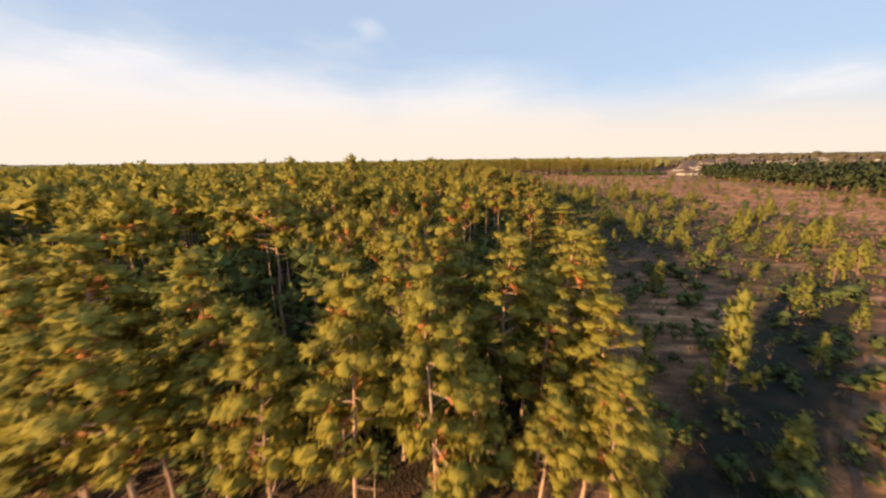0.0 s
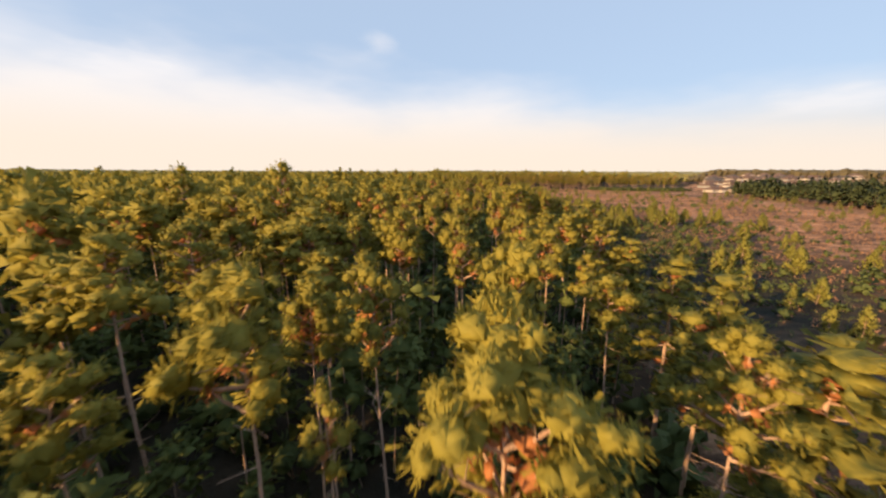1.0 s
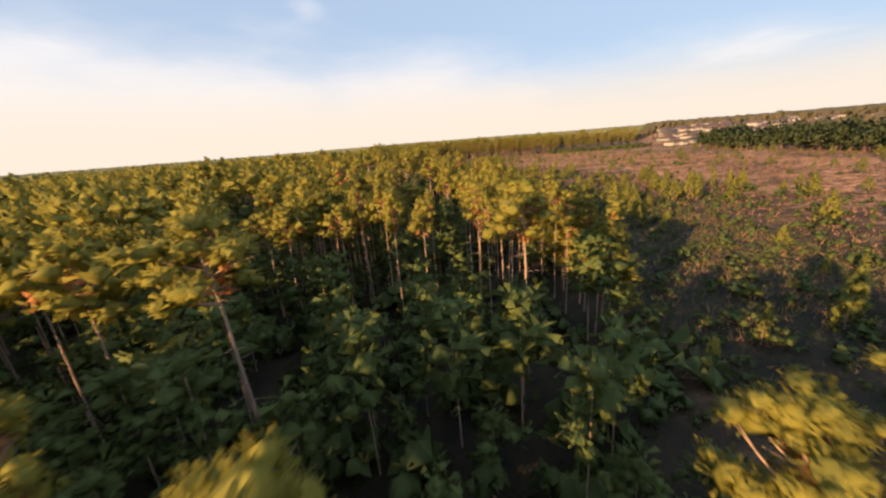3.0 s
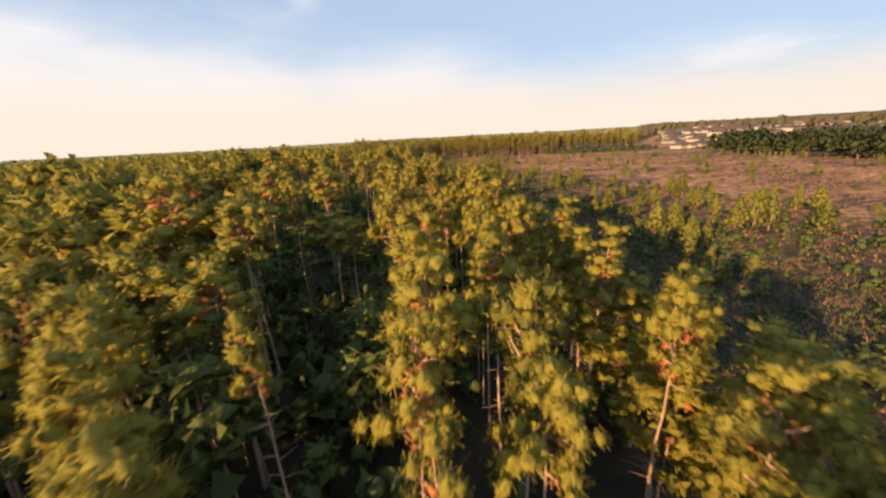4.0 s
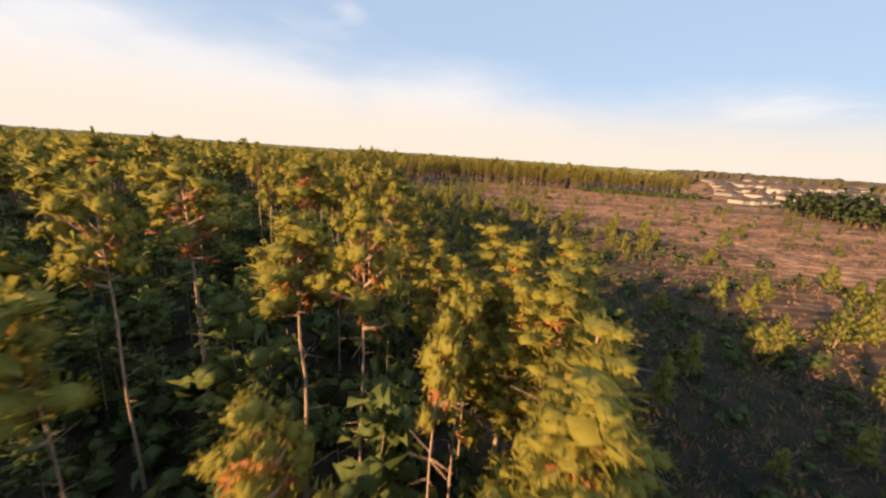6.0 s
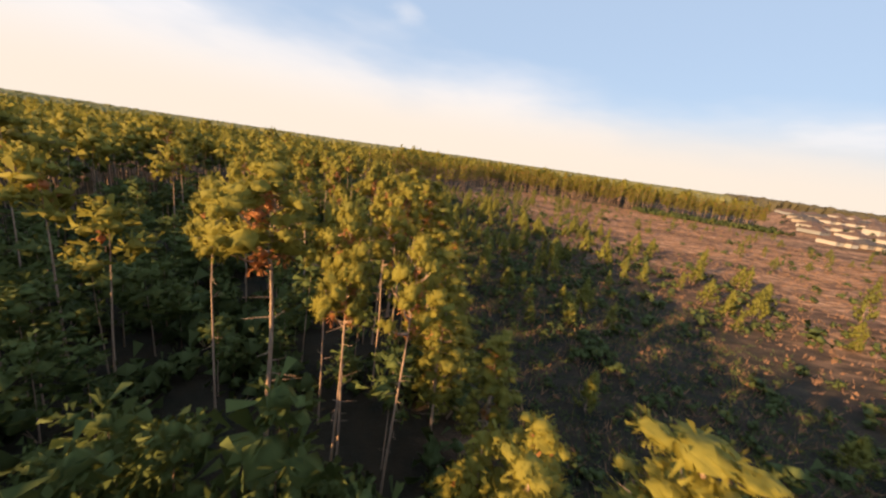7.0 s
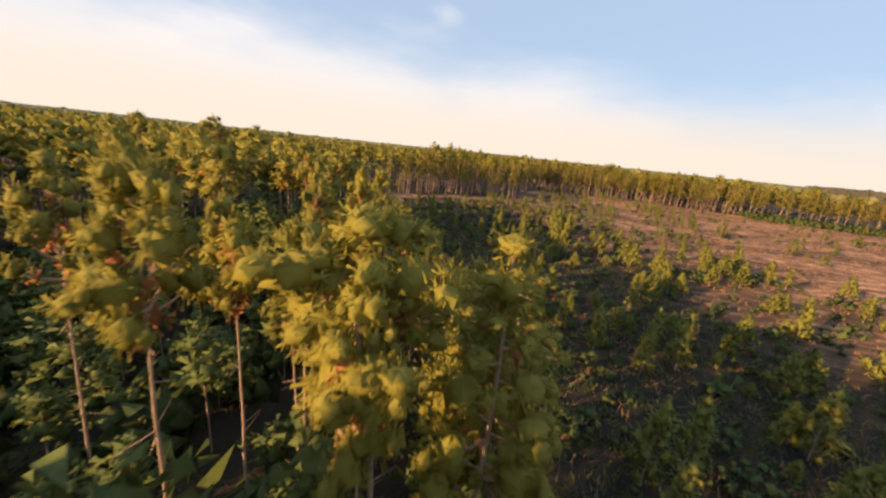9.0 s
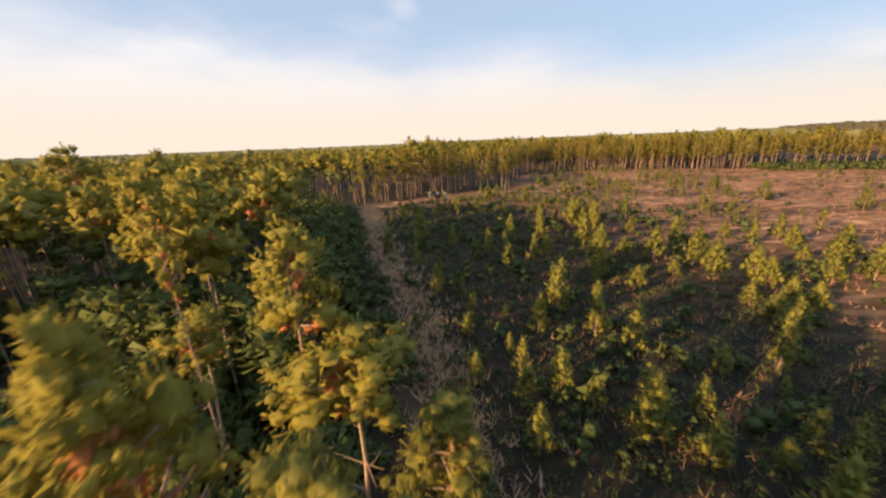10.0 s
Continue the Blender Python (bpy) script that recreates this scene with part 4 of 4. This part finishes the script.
SAPLINGS += [
    (41.6, 288.8, 2.6), (64.2, 306.1, 4.8), (69.9, 307.9, 5.4), (61.9, 310.3, 3.4), (60.4, 160.8, 7.0), (96.0, 195.8, 7.6), (79.2, 167.7, 5.9), (82.6, 162.0, 7.9),
    (104.0, 171.5, 5.9), (61.8, 154.7, 5.5), (56.4, 148.1, 5.1), (55.8, 144.2, 3.7), (61.2, 142.5, 2.6), (54.1, 140.0, 3.6), (42.9, 161.7, 4.2), (76.9, 160.7, 6.2),
    (91.5, 158.1, 4.7), (72.9, 195.4, 4.5), (42.4, 159.6, 4.1), (49.5, 156.1, 4.1), (48.4, 152.0, 2.3), (63.6, 160.5, 6.4), (57.2, 161.4, 3.8), (47.8, 167.7, 2.3),
    (50.5, 179.2, 4.9), (32.4, 226.7, 3.9), (43.9, 237.4, 4.3), (35.8, 227.9, 3.3), (35.2, 219.7, 3.7), (42.1, 225.0, 2.7), (40.6, 217.9, 3.9), (45.6, 222.0, 3.8),
]
SAPLINGS += [
    (33.9, 212.6, 3.4), (87.7, 258.3, 7.2), (38.9, 257.4, 4.5), (43.1, 257.0, 1.8), (43.8, 253.5, 2.0), (25.8, 261.3, 4.2), (17.2, 265.2, 3.7), (23.2, 280.4, 5.6),
    (45.1, 275.0, 3.9), (34.4, 257.9, 3.6), (41.5, 249.1, 1.7), (44.6, 249.2, 1.5), (41.0, 239.0, 1.8), (23.0, 26.3, 8.8), (20.2, 25.6, 3.0), (42.8, 39.9, 5.6),
    (19.8, 17.5, 4.6), (30.1, 47.7, 5.0), (47.4, 85.1, 6.0), (55.2, 98.0, 4.4),
]
rng2 = np.random.default_rng(21)
sx, sy = scatter(rng2, -10, 235, 6, 480, 3.9, 0.48)
clear = ~in_stand(sx, sy) & (sx > np.where(sy < 352, edge_x(sy) + 2.2, np.interp(sy, [352, 385, 420], [-22, 32, 45]))) & (sx < np.interp(sy, SCREEN_Y, SCREEN_X) - 6)
clear &= ~((sy > 350) & (sy > np.interp(sx, WALL_X, WALL_Y) - 4))
reach = sx - np.where(sy < 352, edge_x(sy), 10)
patchy = np.sin(sx * 0.09 + 1.2 * np.sin(sy * 0.05)) + np.sin(sy * 0.08 + 0.6)
odds = np.where(reach < 26, 0.2, np.where(reach < 62, 0.22, np.where(reach < 95, 0.11, 0.04))) * np.where(patchy < -0.7, 0.45, 1.0)
odds = np.where((sy < 150) & (reach < 95), odds * 0.6, odds)
odds = np.where((reach > 120) & (reach < 170), 0.05, odds)
odds = np.where(sx > np.interp(sy, SCREEN_Y, SCREEN_X) - 22, 0.14, odds)
clear &= rng2.random(len(sx)) < odds
sx, sy = thin_out(sx[clear], sy[clear], [(x, y) for x, y, h in SAPLINGS], 2.4)
sh = np.clip(rng2.normal(3.8, 1.2, len(sx)), 1.3, 6.5)
sh = np.where((sy > 170) & (sy < 250) & (sx - edge_x(sy) < 34), np.clip(sh * 1.25, 2.5, 6.5), sh)
sh = np.where((sx - edge_x(sy) > 32), np.clip(sh * 1.2, 2.0, 6.5), sh)


def place_sapling(x, y, h):
    q = 3 if x - edge_x(y) > 30 and rng2.random() < 0.75 else int(rng2.integers(3))
    root = new("young_pine")
    tagged(root, SAP_LABELS[q], "tree", "young pines of the clearing")
    part("stem", sap_near[q][0], root)
    part("needles", sap_near[q][1], root)
    k = h / 4.0
    root.matrix_world = Matrix.LocRotScale((x, y, float(ground_z(x, y)) - 0.04), Euler((0, 0, rng2.uniform(0, 6.28))), (k ** 0.7, k ** 0.7, k))


for x, y, h in SAPLINGS:
    place_sapling(x, y, h)
sdist = off_path(sx, sy)
first = np.argsort(sdist)[:290 - len(SAPLINGS)]
for i in first:
    place_sapling(sx[i], sy[i], sh[i])


def joined(name, label, category, xs, ys, hs, shapes, base, jr, mats, flat=0.7):
    T, N, S = [], [], []
    for x, y, h in zip(xs, ys, hs):
        t, n, s = shapes[jr.integers(len(shapes))]
        k = h / base
        t, n = spun(t, n, jr.uniform(0, 6.28), 1.0, (0, 0, 0))
        T.append(t * np.array([k ** flat, k ** flat, k], np.float32) + np.array([x, y, ground_z(x, y) - 0.05], np.float32))
        N.append(n), S.append(s)
    me = mesh_from(name, np.concatenate(T), np.concatenate(N), np.concatenate(S), mats)
    return tagged(new(name, me), label, category, kind="stuff")


others = np.setdiff1d(np.arange(len(sx)), first)
joined("young_pine_scrub", "young pines and saplings scattered over the clearing", "scrub", sx[others], sy[others], sh[others], sap_far, 4.0, np.random.default_rng(8), [BARK, YOUNG_JOINED])


# ---- shrubs and thicket ----
def bush_shape(rng, tall, wide, clumps, blades, width, size, core=1):
    wood, green = Soup(), Soup()
    cen = []
    for q in range(clumps):
        an, rr = rng.uniform(0, 6.28), wide * math.sqrt(rng.uniform(0, 1))
        z = tall * rng.uniform(0.25, 0.85) * (1 - 0.5 * (rr / wide) ** 2)
        p = np.array([math.cos(an) * rr, math.sin(an) * rr, z])
        cen.append(p)
        if q % 2 == 0:
            wood.add(*tube([np.array([0.1 * math.cos(an), 0.1 * math.sin(an), 0]), p], [0.035, 0.012], 3))
    cen = np.array(cen)
    t, n = plumes(rng, cen, np.full(clumps, size) * rng.uniform(0.7, 1.3, clumps), unit(cen * [0.6, 0.6, 1] + [0, 0, 0.3]), np.array([0, 0, tall * 0.2]), blades, width, 0.85, core)
    green.add(t, n, 0)
    return wood, green


bush_near = [bush_shape(np.random.default_rng(300 + q), 2.0, wd, 12, 30, 0.8, 0.5) for q, wd in enumerate([1.2, 1.6, 0.9])]
bush_near = [(mesh_from("stems", *w.arrays(), [BARK]), mesh_from("leaves", *g.arrays(), [BROADLEAF])) for w, g in bush_near]
bush_far = [merged(*bush_shape(np.random.default_rng(320 + q), 2.0, wd, 4, 8, 1.2, 0.8, 0)) for q, wd in enumerate([1.1, 1.5, 0.8])]


def place_bush(x, y, h, wide=1.0):
    q = rng2.integers(3)
    root = new("shrub")
    tagged(root, "dark green evergreen shrub among dry grass", "shrub", "shrubs of the clearing")
    part("stems", bush_near[q][0], root)
    part("leaves", bush_near[q][1], root)
    k = h / 2.0
    root.matrix_world = Matrix.LocRotScale((x, y, float(ground_z(x, y)) - 0.05), Euler((0, 0, rng2.uniform(0, 6.28))), (k * wide, k * wide, k))


for x, y, h, w in [(57.0, 288.0, 2.6, 1.5), (60.5, 291.5, 2.3, 1.3), (39.5, 282.0, 2.0, 1.2), (42.0, 303.0, 1.8, 1.2), (75.5, 302.0, 2.0, 1.3), (53.0, 306.0, 1.6, 1.2), (36.0, 268.0, 1.8, 1.4)]:
    place_bush(x, y, h, w)
bx, by = scatter(rng2, -10, 215, 8, 476, 2.4, 0.5)
bclear = ~in_stand(bx, by) & (bx > np.where(by < 352, edge_x(by) + 1.5, np.interp(by, [352, 385, 420], [-22, 32, 45]))) & (bx < np.interp(by, SCREEN_Y, SCREEN_X) - 5)
bclear &= ~((by > 350) & (by > np.interp(bx, WALL_X, WALL_Y) - 3))
breach = bx - edge_x(by)
bclear &= rng2.random(len(bx)) < np.where(breach < 48, 0.42, np.where(breach < 85, 0.26, 0.035))
bx, by = bx[bclear], by[bclear]
bh = np.clip(rng2.normal(1.35, 0.5, len(bx)), 0.5, 3.0)
bfirst = np.argsort(off_path(bx, by))[:285]
for i in bfirst:
    place_bush(bx[i], by[i], bh[i])
brest = np.setdiff1d(np.arange(len(bx)), bfirst)
joined("shrub_scrub", "low evergreen shrubs over the clearing", "scrub", bx[brest], by[brest], bh[brest], bush_far, 2.0, np.random.default_rng(9), [BARK, BROADLEAF_JOINED], 1.0)
ex, ey = scatter(rng2, 168, 262, 404, 460, 3.0, 0.5)
eok = (ey < np.interp(ex, WALL_X, WALL_Y) + 4) & (ey > np.interp(ex, WALL_X, WALL_Y) - 14)
joined("margin_brush", "dark brush before the thin end of the stand", "scrub", ex[eok], ey[eok], np.clip(rng2.normal(3.4, 1.0, eok.sum()), 1.5, 6), bush_far, 2.0, np.random.default_rng(14), [BARK, BROADLEAF_JOINED], 0.8)
# brush under the pines
ux, uy = scatter(rng2, -46, 34, 14, 350, 2.5, 0.5)
uok = in_stand(ux, uy) & (rng2.random(len(ux)) < 0.5)
uok &= ~((uy > 250) & (ux > edge_x(uy) - 14))
ux, uy = ux[uok], uy[uok]
uh = np.clip(rng2.normal(2.7, 1.0, len(ux)), 0.9, 5.0)
joined("understorey", "dark leafy brush under the pines", "undergrowth", ux, uy, uh, bush_far, 2.0, np.random.default_rng(10), [BARK, BROADLEAF_JOINED], 0.8)
# taller thicket along the margin where the pines end
tx, ty = scatter(rng2, -60, 20, 246, 348, 2.5, 0.5)
tok = (tx < edge_x(ty) - 0.5) & (tx > edge_x(ty) - 19)
tx, ty = tx[tok], ty[tok]
th = np.clip(rng2.normal(4.6, 1.2, len(tx)), 2.2, 7.5) * np.clip((edge_x(ty) - tx) / 9, 0.3, 1)
thick = [merged(*bush_shape(np.random.default_rng(340 + q), 5.0, 1.5, 14, 14, 1.2, 0.85, 0)) for q in range(3)]
joined("thicket", "dark green hardwood thicket beside the clearing", "thicket", tx, ty, th, thick, 5.0, np.random.default_rng(12), [BARK, HARDWOOD_JOINED], 0.6)


# ---- dark trees beyond the field ----
def broad_tree(rng):
    """A dark rounded tree, seen only from afar."""
    return merged(*bush_shape(rng, 11.0, 2.2, 12, 7, 1.1, 1.5, 0))


kx, ky = scatter(rng2, 200, 340, -60, 362, 4.6, 0.45)
kfront = np.interp(ky, SCREEN_Y, SCREEN_X)
kok = (kx > kfront) & (kx < kfront + 26)
kx, ky = kx[kok], ky[kok]
kh = np.clip(rng2.normal(16.5, 2.4, len(kx)), 10, 23)
joined("tree_belt", "dark green belt of trees beyond the dry field", "trees", kx, ky, kh, [broad_tree(np.random.default_rng(360 + q)) for q in range(4)], 11.0, np.random.default_rng(13), [BARK, BELT], 0.5)


# ---- grass ----
def tufts(name, label, mat, x, y, gr, k, high, broad):
    x, y = np.repeat(x, k) + gr.normal(0, 0.2, len(x) * k), np.repeat(y, k) + gr.normal(0, 0.2, len(y) * k)
    z = ground_z(x, y) - 0.05
    h = gr.uniform(0.3, 1.0, len(x)) * high
    an = gr.uniform(0, 6.28, len(x))
    w = gr.uniform(0.35, 1.0, len(x)) * broad
    base = np.column_stack([x, y, z])
    sd = np.column_stack([np.cos(an) * w, np.sin(an) * w, np.zeros(len(x))])
    tip = base + np.column_stack([gr.normal(0, 0.4, len(x)) * high, gr.normal(0, 0.4, len(x)) * high, h])
    tri = np.stack([base - sd, base + sd, tip], 1)
    me = mesh_from(name, tri, None, np.zeros(len(tri)), [mat])
    tagged(new(name, me), label, "grass", kind="stuff")


def grass():
    gr = np.random.default_rng(31)
    n = 90000
    x, y = gr.uniform(-25, 205, n), gr.uniform(5, 478, n)
    ok = ~in_stand(x, y) & (x > np.where(y < 352, edge_x(y) - 1, np.interp(y, [352, 385, 420], [-24, 30, 42]))) & (x < np.interp(y, SCREEN_Y, SCREEN_X))
    x, y = x[ok], y[ok]
    gap = x - np.where(y < 352, edge_x(y), 20)
    dry = gr.random(len(x)) < np.where(gap < 45, 0.12, 0.36)
    # a pale strip of tall grass along the thicket, lightened as if sunlit
    m = 1800
    yy = gr.uniform(248, 352, m)
    xx = edge_x(yy) + 1.8 * gr.normal(0, 1.0, m) + 2.0
    tufts("dry_grass", "tufts of tall rust-brown dry grass", GRASS, x[dry], y[dry], gr, 3, 0.75, 0.18)
    tufts("pale_grass", "pale dry grass along the thicket, lightened as if sunlit", SUNLIT_GRASS, xx, yy, gr, 5, 1.15, 0.12)
    in_shade = (gap < 52) & ~dry & (gr.random(len(x)) < 0.5)
    yn = gr.uniform(100, 330, 20000)
    xn = edge_x(yn) + gr.uniform(0.5, 42, 20000)
    dead = gr.random(20000) < 0.4
    tufts("dry_stalks", "thin dead stalks standing in the shaded clearing", GRASS, xn[dead], yn[dead], gr, 3, 1.1, 0.05)
    x, y, in_shade = np.concatenate([x, xn]), np.concatenate([y, yn]), np.concatenate([in_shade, ~dead])
    tufts("low_herbs", "low dark green herbs and ferns between the saplings", BROADLEAF_JOINED, x[in_shade], y[in_shade], gr, 5, 0.55, 0.1)


grass()


# ---- houses ----
WALLS = [plain("pale_siding", (0.40, 0.375, 0.345), 0.7, 0.06), plain("cream_siding", (0.33, 0.28, 0.235), 0.7, 0.06), plain("grey_siding", (0.24, 0.24, 0.24), 0.7, 0.06)]
ROOFS = [plain("brown_shingle", (0.12, 0.08, 0.064), 0.9, 0.2), plain("grey_shingle", (0.085, 0.075, 0.07), 0.9, 0.2), plain("tan_shingle", (0.14, 0.098, 0.08), 0.9, 0.2)]
DOOR = plain("garage_door_paint", (0.45, 0.44, 0.42), 0.5, 0.04)
FRAME = plain("window_frame_paint", (0.45, 0.45, 0.45), 0.5, 0.04)
PANE = plain("dark_window_glass", (0.03, 0.04, 0.05), 0.08, 0.1)


def box(bm, x0, x1, y0, y1, z0, z1):
    m = Matrix.LocRotScale(((x0 + x1) / 2, (y0 + y1) / 2, (z0 + z1) / 2), None, (x1 - x0, y1 - y0, z1 - z0))
    bmesh.ops.create_cube(bm, size=1.0, matrix=m)


def mesh_bm(name, bm, mat):
    me = bpy.data.meshes.new(name)
    bm.to_mesh(me)
    bm.free()
    me.materials.append(mat)
    return me


def hip_roof(bm, w, d, z, rise, over=0.5):
    a, b = w / 2 + over, d / 2 + over
    r = max(0.3, a - b)
    lo = [bm.verts.new(p) for p in ((-a, -b, z), (a, -b, z), (a, b, z), (-a, b, z))]
    ed = [bm.verts.new((p.co.x, p.co.y, z - 0.25)) for p in lo]
    hi = [bm.verts.new((-r, 0, z + rise)), bm.verts.new((r, 0, z + rise))]
    for f in ((lo[0], lo[1], hi[1], hi[0]), (lo[1], lo[2], hi[1]), (lo[2], lo[3], hi[0], hi[1]), (lo[3], lo[0], hi[0]), (ed[3], ed[2], ed[1], ed[0])):
        bm.faces.new(f)
    for q in range(4):
        bm.faces.new((lo[q], ed[q], ed[(q + 1) % 4], lo[(q + 1) % 4]))


def house(width, depth, storeys, wall, roof):
    """A suburban house with hip roof, garage door and windows, its front towards -y."""
    root = new("house")
    top = 2.7 * storeys
    bm = bmesh.new()
    box(bm, -width / 2, width / 2, -depth / 2, depth / 2, 0, top)
    box(bm, width / 2 - 7, width / 2 - 0.4, -depth / 2 - 3.0, -depth / 2, 0, 2.8)
    part("wall", mesh_bm("wall", bm, wall), root)
    bm = bmesh.new()
    hip_roof(bm, width, depth, top + 0.2, 3.3)
    part("roof", mesh_bm("roof", bm, roof), root)
    bm = bmesh.new()
    hip_roof(bm, 6.8, 6.0, 2.95, 1.9, 0.4)
    ob = part("garage_roof", mesh_bm("garage_roof", bm, roof), root)
    ob.location = (width / 2 - 3.7, -depth / 2 - 0.4, 0)
    bm = bmesh.new()
    box(bm, width / 2 - 6.2, width / 2 - 1.2, -depth / 2 - 3.08, -depth / 2 - 2.99, 0.05, 2.3)
    for q in range(1, 4):
        box(bm, width / 2 - 6.2, width / 2 - 1.2, -depth / 2 - 3.10, -depth / 2 - 3.07, 0.05 + q * 0.56, 0.09 + q * 0.56)
    part("garage_door", mesh_bm("garage_door", bm, DOOR), root)
    spots = [(-width / 2 + 2.2 + 3.0 * q, -depth / 2, 1.0, -1) for q in range(int((width - 10) / 3.0))] + [(-width / 2 + 2.5 + 3.6 * q, depth / 2, 1.0, 1) for q in range(int((width - 3) / 3.6))]
    if storeys > 1:
        spots += [(x, y, 3.8, s) for x, y, z, s in spots]
    for x, y, z, s in spots:
        bm = bmesh.new()
        box(bm, x - 0.6, x + 0.6, min(y, y + s * 0.05), max(y, y + s * 0.05), z, z + 1.4)
        frm = part("window", mesh_bm("window", bm, FRAME), root)
        bm = bmesh.new()
        box(bm, x - 0.5, x + 0.5, min(y + s * 0.04, y + s * 0.07), max(y + s * 0.04, y + s * 0.07), z + 0.1, z + 1.3)
        part("pane", mesh_bm("pane", bm, PANE), frm)
    return root


HOUSE_LABELS = ["single-storey pale house with a brown hip roof", "cream house with a grey shingle hip roof", "two-storey house with a tan hip roof", "grey house with a wide garage"]
patterns = []
for q, (w, d, st, wl, rf) in enumerate([(15, 11, 1, 0, 0), (16, 12, 1, 1, 1), (12.5, 11, 2, 0, 2), (14, 11, 1, 2, 0)]):
    patterns.append(tagged(house(w, d, st, WALLS[wl], ROOFS[rf]), HOUSE_LABELS[q], "house", "houses of the estate"))
hr = np.random.default_rng(17)
lots = []
for row in range(8):
    for col in range(7):
        x = 274 + col * 24 + row * 20 + hr.uniform(-3, 3)
        y = 408 + row * 27 + hr.uniform(-3, 3)
        if hr.random() < 0.86:
            lots.append((x, y, 180 * (row % 2) + hr.uniform(-8, 8) + 14))
for col in range(9):
    lots.append((520 + col * 25 + hr.uniform(-4, 4), 470 + 12 * (col % 3) + hr.uniform(-5, 5), hr.uniform(-10, 10)))
    lots.append((560 + col * 25 + hr.uniform(-4, 4), 560 + 12 * (col % 3) + hr.uniform(-5, 5), hr.uniform(-10, 10)))
for q, (x, y, turn) in enumerate(lots):
    m = pose(x, y, float(ground_z(x, y)) - 0.05, 0, 0, turn)
    if q < 4:
        patterns[q].matrix_world = m
    else:
        copy_thing(patterns[int(hr.integers(4))], m)


gx_, gy_ = hr.uniform(240, 560, 520), hr.uniform(352, 640, 520)
lot_gap = np.min(np.hypot(gx_[:, None] - np.array(lots)[None, :, 0], gy_[:, None] - np.array(lots)[None, :, 1]), 1)
front = (gy_ < 392) & (gy_ > 356) & (hr.random(520) < 0.6)
free = (lot_gap > 10.5) & (gx_ > 245 + 0.75 * np.maximum(gy_ - 400, 0)) & (front | (hr.random(520) < 0.35))
joined("garden_trees", "dark hedges and small trees before the houses", "trees", gx_[free], gy_[free], np.where(front[free], hr.uniform(2.5, 4.5, free.sum()), hr.uniform(3.0, 6.5, free.sum())), [broad_tree(np.random.default_rng(370))], 11.0, hr, [BARK, BELT], 0.55)


# ---- a small flying drone ahead ----
def drone():
    body = plain("black_carbon", (0.03, 0.03, 0.035), 0.4, 0.2, 30)
    lime = plain("lime_plastic", (0.55, 0.62, 0.12), 0.4, 0.1, 20)
    motor = plain("grey_motor_metal", (0.4, 0.4, 0.42), 0.3, 0.1, 20, 0.9)
    root = new("racing_drone")
    tagged(root, "small four-armed racing drone hovering over the trees", "drone")
    bm = bmesh.new()
    box(bm, -0.035, 0.035, -0.08, 0.08, -0.018, 0.018)
    bmesh.ops.bevel(bm, geom=bm.edges[:], offset=0.006, segments=2, affect="EDGES")
    part("body", mesh_bm("body", bm, body), root)
    bm = bmesh.new()
    box(bm, -0.02, 0.02, -0.05, 0.045, 0.018, 0.05)
    bmesh.ops.bevel(bm, geom=bm.edges[:], offset=0.006, segments=2, affect="EDGES")
    part("battery", mesh_bm("battery", bm, motor), root)
    for sx_, sy_ in ((1, 1), (1, -1), (-1, 1), (-1, -1)):
        tip = Vector((0.115 * sx_, 0.095 * sy_, 0.0))
        bm = bmesh.new()
        bmesh.ops.create_cube(bm, size=1.0, matrix=Matrix.Translation(tip * 0.55) @ Matrix.Rotation(math.atan2(tip.y, tip.x), 4, "Z") @ Matrix.Diagonal((0.14, 0.018, 0.010, 1)))
        arm = part("arm", mesh_bm("arm", bm, body), root)
        bm = bmesh.new()
        bmesh.ops.create_cone(bm, cap_ends=True, segments=14, radius1=0.014, radius2=0.013, depth=0.022, matrix=Matrix.Translation(tip + Vector((0, 0, 0.014))))
        part("motor", mesh_bm("motor", bm, motor), arm)
        bm = bmesh.new()
        for q in range(3):
            turn_ = Matrix.Rotation(q * 2.0944 + 0.5 * sx_ + 0.3 * sy_, 4, "Z")
            bmesh.ops.create_cube(bm, size=1.0, matrix=Matrix.Translation(tip + Vector((0, 0, 0.030))) @ turn_ @ Matrix.Translation((0.032, 0, 0)) @ Matrix.Rotation(0.25, 4, "X") @ Matrix.Diagonal((0.062, 0.014, 0.002, 1)))
        part("propeller", mesh_bm("propeller", bm, lime), arm)
    return root


drone().matrix_world = pose(12.85, 243.53, 19.10, -22, 3, 4)
